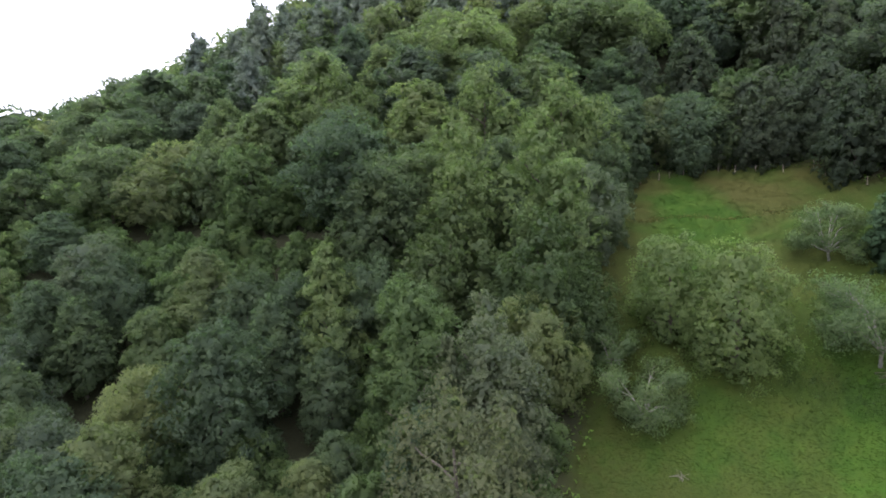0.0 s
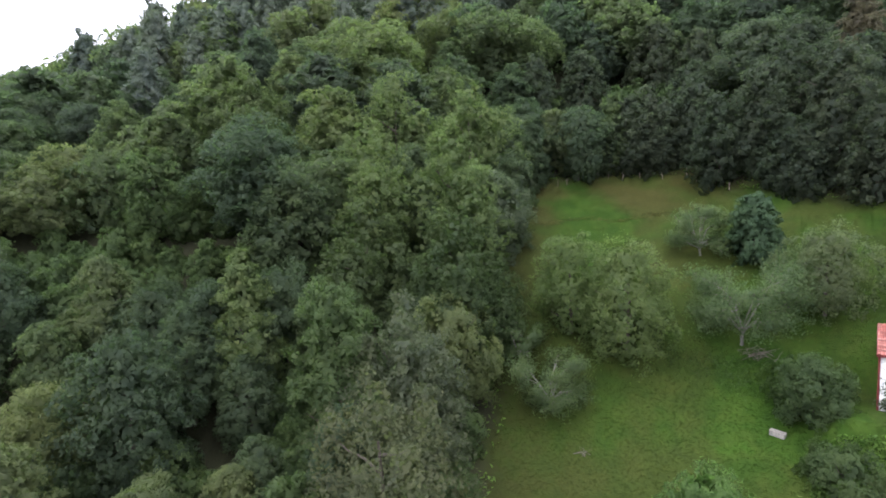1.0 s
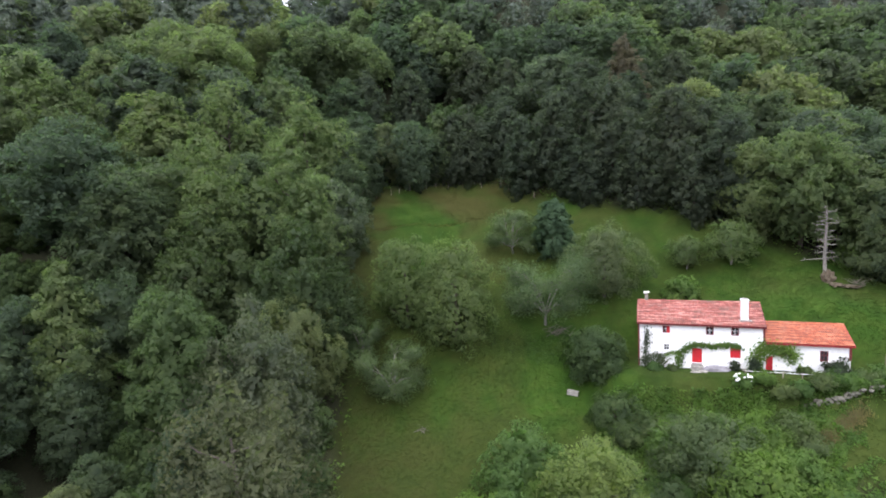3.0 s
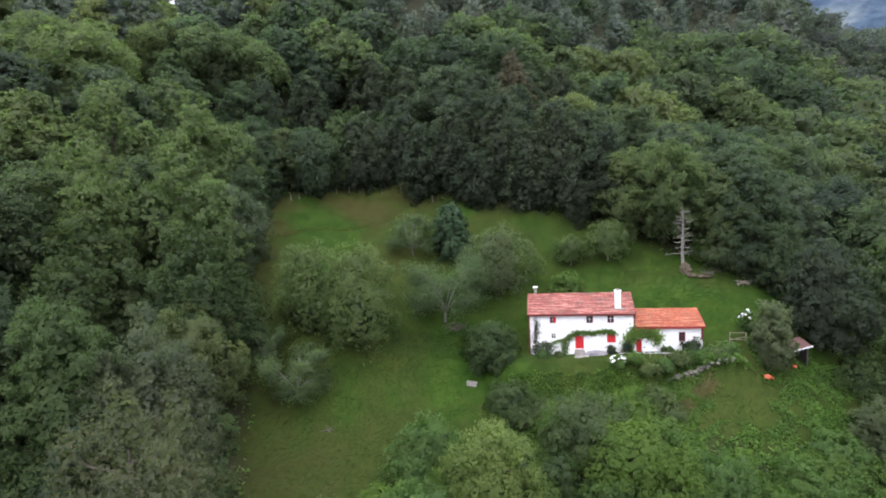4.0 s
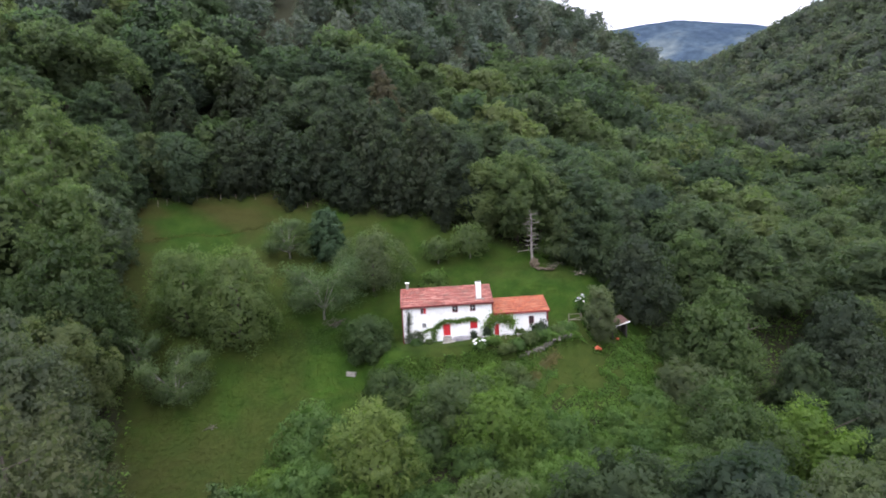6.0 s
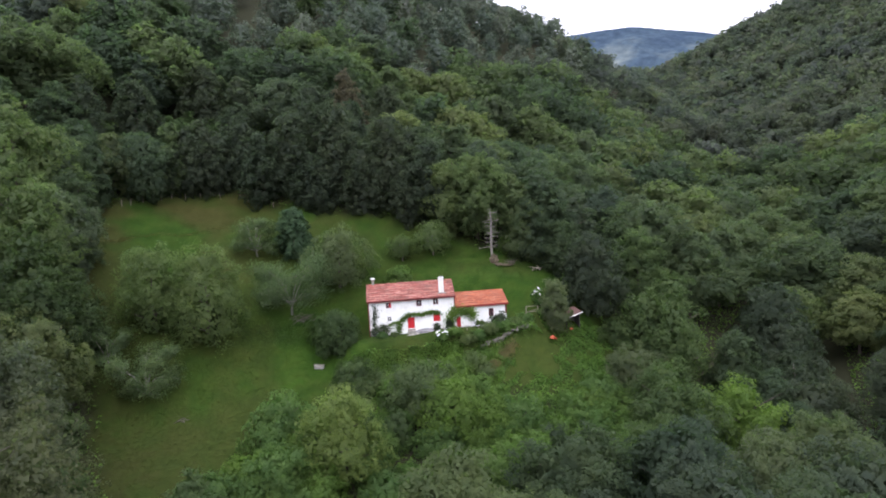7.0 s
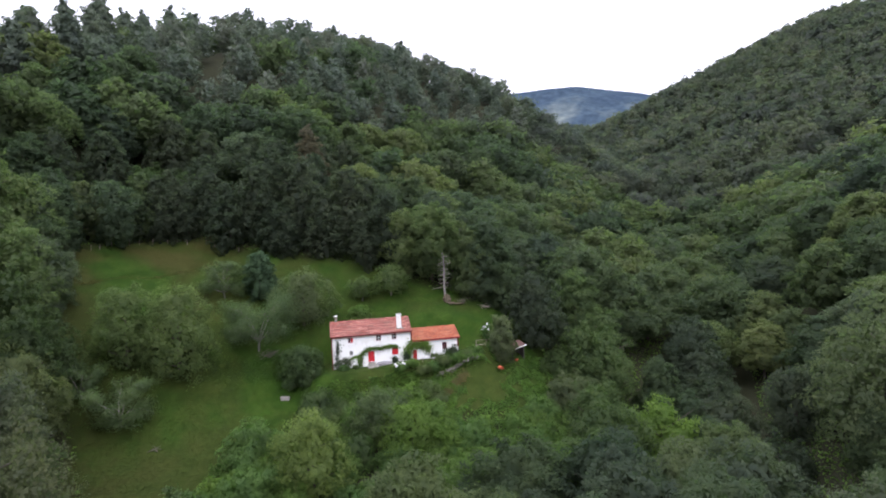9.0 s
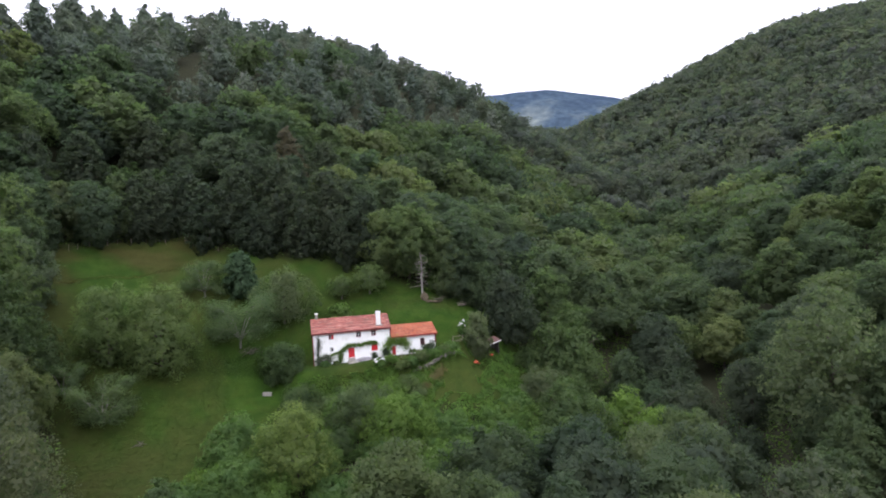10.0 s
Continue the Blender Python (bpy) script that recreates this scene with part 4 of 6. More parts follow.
bushlet("hydrangea", "hydrangea bush with white flower heads on the bank", *garden(12.3, -4.3), 1.5, 1.2, 700, 0.2, LEAF_SHRUB, 51, 16)
bushlet("rose_bush", "tall rose bush with white blooms by the gate", 73.0, 33.6, 3.2, 1.0, 700, 0.2, LEAF_SHRUB, 53, 12)
bushlet("box_bush", "small clipped green bush by the wall", *garden(11.9, -0.3), 1.4, 0.6, 420, 0.16, LEAF_DARK, 54)
bushlet("box_bush", "dark shrub against the annex", *garden(14.0, -0.6), 1.9, 0.7, 500, 0.17, LEAF_DARK, 55)
bushlet("elder_bush", "dark bush in front of the annex opening", *garden(23.0, -0.9), 2.2, 1.4, 1100, 0.22, LEAF_DARK, 56)
for i, (u, v, h, r) in enumerate(((14.5, -3.8, 1.0, 1.2), (16.5, -4.4, 1.2, 1.4), (18.6, -4.0, 1.0, 1.3), (20.8, -3.6, 1.2, 1.4), (23.2, -2.8, 1.3, 1.5), (25.6, -2.2, 1.4, 1.4), (10.0, -8.2, 2.0, 1.7), (6.8, -8.6, 1.8, 1.6), (13.2, -7.4, 2.6, 2.0), (16.8, -7.6, 2.4, 2.0), (3.4, -8.2, 1.8, 1.7), (0.4, -7.6, 1.6, 1.5), (27.6, -1.2, 1.9, 1.5), (19.6, -0.5, 1.0, 0.8), (2.2, -0.9, 1.0, 0.9), (4.4, -0.7, 0.7, 0.6), (8.4, -7.8, 2.2, 1.8), (5.0, -8.8, 2.4, 2.0), (11.2, -9.2, 2.8, 2.2), (1.6, -7.8, 2.2, 1.9), (14.6, -9.8, 2.8, 2.3), (7.6, -10.6, 2.6, 2.2), (3.0, -10.8, 2.8, 2.3), (18.2, -9.0, 2.2, 1.9), (11.6, -12.0, 3.0, 2.4), (15.6, -12.4, 2.8, 2.3), (-2.0, -8.6, 2.2, 1.9), (-1.4, -9.4, 2.6, 2.1))):
    bushlet("garden_shrub", "leafy green shrub on the bank below the yard" if v < -2 else "low plants along the house wall", *garden(u, v), h, r, int(620 * r), 0.24, (LEAF_SHRUB, LEAF_APPLE, LEAF_SHRUB, LEAF_BRIGHT)[i % 4], 60 + i)


def rail_fence(u0, u1, v, posts):
    """A low rail on posts along the yard."""
    ob = tagged(new("rail_fence"), "low pale wooden rail on posts along the yard's edge", "fence")
    ob.matrix_basis = house.matrix_basis.copy()
    us = [u0 + (u1 - u0) * i / (posts - 1) for i in range(posts)]
    for u in us:
        z = house_ground(u, v)
        part("post", boxes((u - 0.05, u + 0.05, v - 0.05, v + 0.05, z - 0.4, z + 0.85)), TIMBER, ob)
    for a, b in zip(us, us[1:]):
        bm = bmesh.new()
        limb(bm, (a, v - 0.07, house_ground(a, v) + 0.7), (b, v - 0.07, house_ground(b, v) + 0.7), 0.03, 0.03, 6, 2)
        part("rail", bm, WHITE_PAINT, ob)
    return ob


rail_fence(12.8, 21.0, -2.4, 5)
bench = tagged(new("bench"), "white wooden bench under the annex window", "bench")
bench.matrix_basis = at_house(17.3, -0.35, house_ground(17.3, -0.35))
part("seat", bevelled(boxes((-0.9, 0.9, -0.2, 0.2, 0.42, 0.48)), 0.01), WHITE_PAINT, bench)
for z in (0.66, 0.92):
    part("back_slat", bevelled(boxes((-0.9, 0.9, 0.2, 0.24, z, z + 0.14)), 0.01), WHITE_PAINT, bench)
for x in (-0.8, 0.8):
    for y in (-0.16, 0.2):
        part("leg", boxes((x - 0.03, x + 0.03, y - 0.03, y + 0.03, -0.1, 0.42 if y < 0 else 1.06)), WHITE_PAINT, bench)


def stone_wall(points, height, seed):
    """A dry-stone retaining wall of single stones along the points given."""
    r = np.random.default_rng(seed)
    ob = tagged(new("stone_wall"), "mossy dry-stone retaining wall below the garden", "wall")
    shapes = []
    for i in range(7):
        bm = bmesh.new()
        bmesh.ops.create_icosphere(bm, subdivisions=2, radius=0.5)
        for v in bm.verts:
            v.co *= 1 + 0.3 * noise.noise(v.co * 2.3 + Vector((i * 7.1, 0, 0)))
            v.co = Vector([max(-0.42, min(0.42, a)) for a in v.co])
        me = bpy.data.meshes.new("stone")
        bm.to_mesh(me)
        bm.free()
        me.materials.append(MOSSY_STONE)
        shapes.append(me)
    for (ax, ay), (bx, by) in zip(points, points[1:]):
        run = math.hypot(bx - ax, by - ay)
        turn = math.degrees(math.atan2(by - ay, bx - ax))
        for row in range(int(height / 0.32)):
            n = int(run / 0.55)
            for i in range(n):
                k = (i + 0.5 * (row % 2) + r.uniform(0, 0.3)) / n
                x, y = ax + (bx - ax) * k, ay + (by - ay) * k
                s = new("stone", shapes[int(r.integers(7))])
                s.parent = ob
                s.matrix_basis = pose(x + r.normal(0, 0.12), y + r.normal(0, 0.12), ground_at(x, y) - 0.05 + row * 0.26 + r.uniform(-0.14, 0.14), r.uniform(-25, 25), r.uniform(-25, 25), turn + r.uniform(-25, 25)) @ Matrix.Diagonal((r.uniform(0.45, 1.0), r.uniform(0.4, 0.7), r.uniform(0.3, 0.55), 1))
    return ob


stone_wall([(57.2, 34.9), (62.4, 31.5)], 1.15, 71)
stone_wall([(62.6, 31.4), (66.6, 29.4)], 0.95, 72)

# dry grass on the bank where the slope has slipped
g = np.random.default_rng(73)
for x0, y0, x1, y1 in ((54.8, 31.2, 56.8, 31.4), (56.8, 31.4, 58.6, 31.4), (58.6, 31.4, 60.4, 31.2), (60.4, 31.2, 62.0, 31.0)):
    k, n = g.random(600), 600
    px, py = x0 + (x1 - x0) * k + g.normal(0, 0.4, n), y0 + (y1 - y0) * k + g.normal(0, 0.4, n)
    at = np.column_stack([px - x0, py - y0, ground_height(px, py) - ground_at(x0, y0) + g.uniform(0, 0.55, n)])
    out = unit(np.column_stack([g.normal(-0.5, 0.4, n), g.normal(-0.6, 0.4, n), np.ones(n)]))
    tuft = tagged(new("dry_grass"), "tuft of dry ochre grass on the slipped bank", "grass", "dry grass tufts")
    tuft.matrix_basis = pose(x0, y0, ground_at(x0, y0))
    part("blades", leaves_to_mesh("blades", leaf_sprays(g, at, out, out + g.normal(size=out.shape) * 0.3, g.uniform(0.15, 0.4, n), 0.4, out * 0.3 + np.array([0, 0, 0.9])), DRY_GRASS), None, tuft)

gate = tagged(new("garden_gate"), "rough wooden gate frame of pale poles", "gate")
gate.matrix_basis = pose(70.6, 33.2, ground_at(70.6, 33.2), 0, 0, -38)
for x in (-1.1, 1.1):
    part("post", boxes((x - 0.06, x + 0.06, -0.06, 0.06, -0.4, 1.5)), TIMBER, gate)
for a, b in (((-1.1, 0, 1.4), (1.1, 0, 1.4)), ((-1.1, 0, 0.35), (1.1, 0, 0.8)), ((-1.1, 0, 0.5), (1.1, 0, 0.3))):
    bm = bmesh.new()
    limb(bm, a, b, 0.045, 0.04, 6, 2)
    part("rail", bm, TIMBER, gate)

shed = tagged(new("shed"), "small dark shed with a sloping rusty tin roof", "shed")
shed.matrix_basis = pose(75.0, 27.8, ground_at(75.0, 27.8), 0, 0, -30)
for x in (-1.3, 1.3):
    for y in (-0.9, 0.9):
        part("post", boxes((x - 0.07, x + 0.07, y - 0.07, y + 0.07, -0.6, 1.9 + 0.5 * (x > 0))), DARK_TIN, shed)
part("wall", boxes((-1.3, 1.3, 0.97, 1.03, -0.3, 1.9)), DARK_TIN, shed)
part("wall", boxes((1.37, 1.43, -0.95, 0.95, -0.3, 2.2)), DARK_TIN, shed)
bm = boxes((-1.75, 1.75, -1.3, 1.4, 0, 0.06))
bmesh.ops.rotate(bm, verts=bm.verts, cent=(0, 0, 0), matrix=Euler((radians(14), radians(-13), 0)).to_matrix())
bmesh.ops.translate(bm, verts=bm.verts, vec=(0, 0, 2.25))
roof = part("roof", bm, plain_material("rusty_tin", (0.06, 0.03, 0.028), (0.12, 0.055, 0.042), 2.0, 0.7, 0.2), shed)
bm = boxes((-1.8, 1.8, -1.38, -1.3, -0.05, 0.12))
bmesh.ops.rotate(bm, verts=bm.verts, cent=(0, 0, 0), matrix=Euler((radians(14), radians(-13), 0)).to_matrix())
bmesh.ops.translate(bm, verts=bm.verts, vec=(0, 0, 2.25))
part("edge_board", bm, WHITE_PAINT, roof, "white painted roof edge")
heap("crate", "orange-red plastic crate inside the shed", "crate", 0, 0, (0.4, 0.3, 0.25), ORANGE, 74, 2, 0.05).matrix_basis = pose(74.2, 27.2, ground_at(74.2, 27.2) + 0.1, 0, 0, 20)
heap("wheelbarrow_cover", "orange cover lying on the grass", "cover", 0, 0, (0.8, 0.55, 0.42), ORANGE, 75, 3, 0.3).matrix_basis = pose(68.5, 27.6, ground_at(68.5, 27.6) + 0.15, 0, 20, 30)


def dead_tree(x, y, height):
    """A bare pale trunk with short broken branches."""
    r = np.random.default_rng(81)
    ob = tagged(new("dead_tree"), "bare bleached dead tree with short broken branches", "tree")
    bm = bmesh.new()
    limb(bm, (0, 0, -0.6), (0.4, 0.2, height), 0.3, 0.09, 8, 6, 0.1, r)
    part("trunk", bm, BARK_PALE, ob)
    for i in range(34):
        z = height * (0.25 + 0.75 * i / 34)
        a = i * 2.4 + r.uniform(-0.5, 0.5)
        ln = r.uniform(0.8, 2.7) * (1.15 - 0.5 * i / 34)
        bm = bmesh.new()
        cx, cy = 0.4 * z / height, 0.2 * z / height
        tip = (cx + math.cos(a) * ln, cy + math.sin(a) * ln, z + r.uniform(-0.5, 0.4))
        limb(bm, (cx, cy, z), tip, 0.085, 0.03, 5, 3, 0.1, r)
        for j in range(2):
            k = r.uniform(0.4, 0.9)
            mid = (cx + math.cos(a) * ln * k, cy + math.sin(a) * ln * k, z)
            limb(bm, mid, (mid[0] + r.uniform(-0.6, 0.6), mid[1] + r.uniform(-0.6, 0.6), z + r.uniform(-0.5, 0.3)), 0.04, 0.02, 4, 2)
        part("branch", bm, BARK_PALE, ob)
    stand(ob, x, y)


dead_tree(76.9, 47.0, 10.8)
for x, y, s in ((76.7, 46.3, (0.8, 0.7, 1.3)), (76.5, 44.9, (0.8, 0.8, 0.35)), (77.9, 43.8, (0.9, 1.2, 0.25))):
    heap("rootstock", "brown heap of roots and bare earth under the dead tree", "stump", 0, 0, s, EARTH, int(x * 5), 3, 0.4).matrix_basis = pose(x, y, ground_at(x, y), 0, 0, x * 40)


def log_pile(name, label, x, y, count, length, spread, mat, seed, thick=0.07):
    """Fallen stems or brushwood lying across each other."""
    r = np.random.default_rng(seed)
    ob = tagged(new(name), label, "branches")
    ob.matrix_basis = pose(x, y, ground_at(x, y))
    for i in range(count):
        a, px, py, z = r.uniform(0, 6.283), r.normal(0, spread * 0.3), r.normal(0, spread * 0.3), r.uniform(0.05, spread * 0.45)
        ln = length * r.uniform(0.5, 1.1)
        bm = bmesh.new()
        limb(bm, (px - math.cos(a) * ln / 2, py - math.sin(a) * ln / 2, max(0.05, z - 0.25)), (px + math.cos(a) * ln / 2, py + math.sin(a) * ln / 2, z + r.uniform(0, 0.6)), thick * r.uniform(0.6, 1.3), thick * 0.4, 5, 3, 0.12, r)
        part("branch", bm, mat, ob)
    return ob


log_pile("brushwood_pile", "heap of grey pruned branches under the fruit tree", 39.7, 61.0, 40, 3.0, 2.2, BARK, 91, 0.045)
log_pile("fallen_branches", "brown broken branches below the dead tree", 78.2, 43.4, 16, 2.2, 2.0, BARK, 96, 0.05)
log_pile("fallen_branches", "bleached fallen branches on the slope", 81.4, 39.2, 14, 2.6, 1.6, TIMBER, 92, 0.05)
log_pile("fallen_branches", "pale fallen branch in the long grass", 16.5, 57.5, 7, 1.8, 1.1, BARK, 93, 0.04)
log_pile("fallen_branches", "broken pale limbs lying in the undergrowth", 12.5, 72.5, 9, 2.8, 1.4, BARK_PALE, 94)
trough = tagged(new("trough"), "pale stone water trough on the bank", "trough")
trough.matrix_basis = pose(37.6, 53.8, ground_at(37.6, 53.8) + 0.05, 0, 4, -50) @ Matrix.Scale(0.7, 4)
part("body", bevelled(boxes((-1.1, 1.1, -0.45, 0.45, -0.2, 0.55)), 0.04), STONE, trough)
part("rim", bevelled(boxes((-1.15, 1.15, -0.5, -0.36, 0.554, 0.68), (-1.15, 1.15, 0.36, 0.5, 0.554, 0.68), (-1.15, -1.0, -0.35, 0.35, 0.554, 0.68), (1.0, 1.15, -0.35, 0.35, 0.554, 0.68)), 0.02), STONE, trough)


def pasture_fence(points, seed):
    """Leaning posts along the top of the meadow, with two wires."""
    r = np.random.default_rng(seed)
    ob = tagged(new("pasture_fence"), "leaning grey wooden fence posts along the wood's edge", "fence")
    tops = []
    for (ax, ay), (bx, by) in zip(points, points[1:]):
        n = max(1, round(math.hypot(bx - ax, by - ay) / 3.0))
        for i in range(n):
            x, y = ax + (bx - ax) * i / n + r.normal(0, 0.5), ay + (by - ay) * i / n + r.normal(0, 0.15)
            z, h = ground_at(x, y), r.uniform(1.1, 1.6)
            bm = bmesh.new()
            tip = (x + r.normal(0, 0.08), y + r.normal(0, 0.08), z + h)
            limb(bm, (x, y, z - 0.4), tip, 0.065, 0.045, 6, 2)
            part("post", bm, TIMBER, ob)
            tops.append(tip)
    for drop in (0.2, 0.65):
        bm = bmesh.new()
        for a, b in zip(tops, tops[1:]):
            limb(bm, (a[0], a[1], a[2] - drop), (b[0], b[1], b[2] - drop), 0.008, 0.008, 3, 1)
        part("wire", bm, DARK_TIN, ob)


pasture_fence([(23, 105.5), (31, 107.6), (38, 108), (45, 105), (50, 101.5), (53, 96), (56, 90)], 95)

# ---- single trees of the meadow and its border ----
# x, y, height, radius, clear, leaves, leaf size, material, bark, name, label
SINGLE = [
    (25.9, 67.8, 17.0, 6.7, -0.6, 20000, 0.22, LEAF_APPLE, BARK, "walnut_tree", "broad round green tree with dense foliage in the meadow", 0.0),
    (19.8, 73.7, 15.8, 5.6, -0.6, 15000, 0.22, LEAF_APPLE, BARK, "walnut_tree", "pale grey-green round tree in the meadow", 0.0),
    (38.9, 63.1, 11.0, 7.3, -0.6, 6800, 0.26, LEAF_ORCHARD, BARK_PALE, "apple_tree", "old lichen-grey fruit tree with thin foliage and pale limbs", 0.0),
    (50.3, 63.9, 12.2, 6.4, 0.6, 15000, 0.2, LEAF_OLIVE, BARK, "apple_tree", "tall spreading fruit tree above the house", 0.0),
    (41.7, 79.0, 7.6, 4.3, -0.6, 4282, 0.24, LEAF_ORCHARD, BARK_PALE, "apple_tree", "small sparse grey fruit tree on the slope", 0.0),
    (64.3, 60.7, 5.6, 3.1, 0.9, 3275, 0.22, LEAF_APPLE, BARK_PALE, "apple_tree", "small umbrella-shaped fruit tree on the upper meadow", 0.0),
    (70.0, 57.3, 7.6, 4.3, 1.0, 4534, 0.24, LEAF_APPLE, BARK_PALE, "apple_tree", "leaning fruit tree at the upper meadow's edge", 0.0),
    (41.8, 54.3, 7.4, 4.5, -0.6, 11000, 0.22, LEAF_MID, BARK, "hazel_bush", "dense dark green bush beside the house", 0.0),
    (39.6, 46.8, 4.6, 3.8, -0.6, 6550, 0.2, LEAF_MID, BARK, "hazel_bush", "dark green bush on the bank below the house", 0.0),
    (14.6, 64.2, 6.4, 4.8, -0.6, 5038, 0.23, LEAF_ORCHARD, BARK_PALE, "apple_tree", "crooked fruit tree with a pale forked trunk", 0.0),
    (11.8, 71.5, 6.0, 3.0, -0.6, 2771, 0.23, LEAF_ORCHARD, BARK_PALE, "apple_tree", "half-bare old fruit tree in the shade", 0.0),
    (27.7, 34.2, 13.6, 6.0, 0.9, 13000, 0.24, LEAF_WILLOW, BARK, "willow_tree", "light yellow-green willow with fine hanging foliage", 0.5),
    (24.7, 44.6, 8.4, 5.2, -0.6, 8062, 0.25, LEAF_SHRUB, BARK, "hazel_bush", "green bush at the lower edge of the meadow", 0.0),
    (43.0, 35.3, 8.0, 5.7, -0.6, 8565, 0.26, LEAF_ORCHARD, BARK, "hazel_bush", "large rounded blue-green bush below the garden", 0.0),
    (44.4, 29.8, 8.4, 6.2, -0.6, 8565, 0.26, LEAF_SHRUB, BARK, "hazel_bush", "spreading green bush on the bank", 0.0),
    (47.4, 26.3, 5.4, 4.6, -0.6, 5000, 0.24, LEAF_SHRUB, BARK, "hazel_bush", "bright green bush in the brush below the bank", 0.0),
    (51.6, 23.6, 5.6, 4.8, -0.6, 5000, 0.24, LEAF_SHRUB, BARK, "hazel_bush", "fresh green bush among brambles on the bank", 0.0),
    (71.4, 28.9, 9.4, 3.4, -0.6, 6550, 0.24, LEAF_OLIVE, BARK, "laurel_tree", "compact dark olive tree beside the tin shed", 0.3),
    (59.2, 56.8, 3.8, 3.0, -0.6, 3023, 0.23, LEAF_SHRUB, BARK, "hazel_bush", "bright green bush behind the house roof", 0.0),
    (81.3, 54.2, 20.4, 7.4, 1.5, 16376, 0.35, LEAF_BRIGHT, BARK, "ash_tree", "tall light green tree behind the dead trunk", 0.2),
    (83.4, 28.2, 16.5, 7.4, -0.6, 13100, 0.33, LEAF_DARK, BARK, "beech_tree", "dark layered beech behind the tin shed", 0.2),
    (74.5, 15.6, 9.0, 5.6, -0.6, 11000, 0.28, LEAF_OLIVE, BARK, "hazel_bush", "large rounded olive-grey bush below the shed", 0.1),
    (86.0, 13.5, 20.4, 8.3, -0.6, 17000, 0.31, LEAF_MID, BARK, "ash_tree", "tall full green tree on the slope past the shed", 0.2),
    (95.0, 23.5, 18.3, 6.4, -0.6, 12000, 0.33, LEAF_MID, BARK, "oak_tree", "round-topped oak at the wood's edge", 0.1),
    (81.6, 21.8, 5.2, 3.8, -0.6, 4500, 0.25, LEAF_MID, BARK, "hazel_bush", "dark green bush at the edge of the weedy slope", 0.0),
    (69.0, 8.6, 15.4, 8.4, -0.6, 17000, 0.28, LEAF_MID, BARK, "maple_tree", "broad leafy green tree on the slope below the shed", 0.1),
    (66.6, 18.2, 4.8, 4.0, -0.6, 5200, 0.25, LEAF_SHRUB, BARK, "hazel_bush", "green bush under the weedy slope", 0.0),
    (74.8, -0.6, 14.0, 8.3, -0.6, 14000, 0.29, LEAF_SHRUB, BARK, "ash_tree", "broad leafy tree above the stream gully", 0.1),
    (90.6, -4.5, 15.0, 7.4, -0.6, 12000, 0.29, LEAF_DARK, BARK_PALE, "sallow_tree", "dark-leaved sallow hanging over the gully", 0.1),
    (105.0, 1.5, 16.0, 7.6, -0.6, 12000, 0.33, LEAF_DARK, BARK, "beech_tree", "dark beech in the narrow of the gully", 0.2),
    (83.0, -9.0, 13.0, 6.4, -0.6, 10000, 0.29, LEAF_DARK, BARK, "ash_tree", "dark green ash on the bank of the stream", 0.1),
    (77.0, -17.5, 11.0, 6.4, -0.6, 10000, 0.27, LEAF_DARK, BARK_PALE, "sallow_tree", "spreading dark sallow low over the stream", 0.0),
    (90.5, -19.0, 12.5, 5.6, -0.6, 9000, 0.29, LEAF_DARK, BARK, "ash_tree", "slender green tree on the far bank of the stream", 0.2),
    (99.0, -1.5, 13.0, 6.0, -0.6, 9000, 0.31, LEAF_DARK, BARK, "ash_tree", "green tree leaning over the gully", 0.1),
    (-3.9, 58.6, 25.4, 8.4, -0.6, 33000, 0.25, LEAF_GREY, BARK, "sallow_tree", "huge grey-green willow with a rounded twiggy crown", 0.15),
    (-6.4, 46.2, 21.8, 10.6, -0.6, 21000, 0.23, LEAF_SALLOW, BARK, "sallow_tree", "twiggy olive-grey willow in front of the taller one", 0.1),
    (-35.5, 56.8, 21.0, 7.6, 0.9, 14586, 0.29, LEAF_WOOD, BARK, "beech_tree", "dark spreading tree over the lower slope", 0.2),
    (80.5, -31.0, 26.0, 11.5, 0.9, 17238, 0.31, LEAF_OLIVE, BARK, "beech_tree", "tall full tree beyond the stream gully", 0.1),
    (48.5, -29.5, 19.5, 7.0, -0.6, 13260, 0.28, LEAF_GREY, BARK, "sallow_tree", "grey-green tree above the stream gully", 0.1),
    (-12.5, 62.0, 24.0, 7.0, 0.9, 16376, 0.29, LEAF_MID, BARK, "ash_tree", "dense mid-green tree beside the grey willow", 0.4),
    (-25.9, 69.3, 22.5, 6.0, 0.9, 15116, 0.29, LEAF_BRIGHT, BARK, "birch_tree", "slim light green tree with a pointed crown", 0.9),
    (4.2, 85.0, 27.6, 9.4, 0.9, 18895, 0.33, LEAF_BRIGHT, BARK, "oak_tree", "broad oak with layered foliage at the meadow's border", 0.0),
    (-9.5, 87.5, 27.0, 8.8, 0.9, 17635, 0.33, LEAF_BRIGHT, BARK, "oak_tree", "large oak rising over the lower trees", 0.0),
    (-5.5, 102.5, 27.0, 8.2, 0.9, 16376, 0.35, LEAF_BRIGHT, BARK, "oak_tree", "yellow-green oak high on the slope", 0.0),
    (8.5, 103.0, 24.0, 8.2, 0.9, 15116, 0.35, LEAF_BRIGHT, BARK, "oak_tree", "light green oak on the slope above the meadow", 0.0),
    (-47.0, 91.5, 16.0, 7.2, -0.6, 11000, 0.34, LEAF_MID, BARK, "oak_tree", "full green oak in a hollow of the wood", 0.1),
    (-55.5, 93.5, 15.0, 6.4, -0.6, 9000, 0.34, LEAF_WOOD, BARK, "oak_tree", "dense forest oak with low boughs", 0.1),
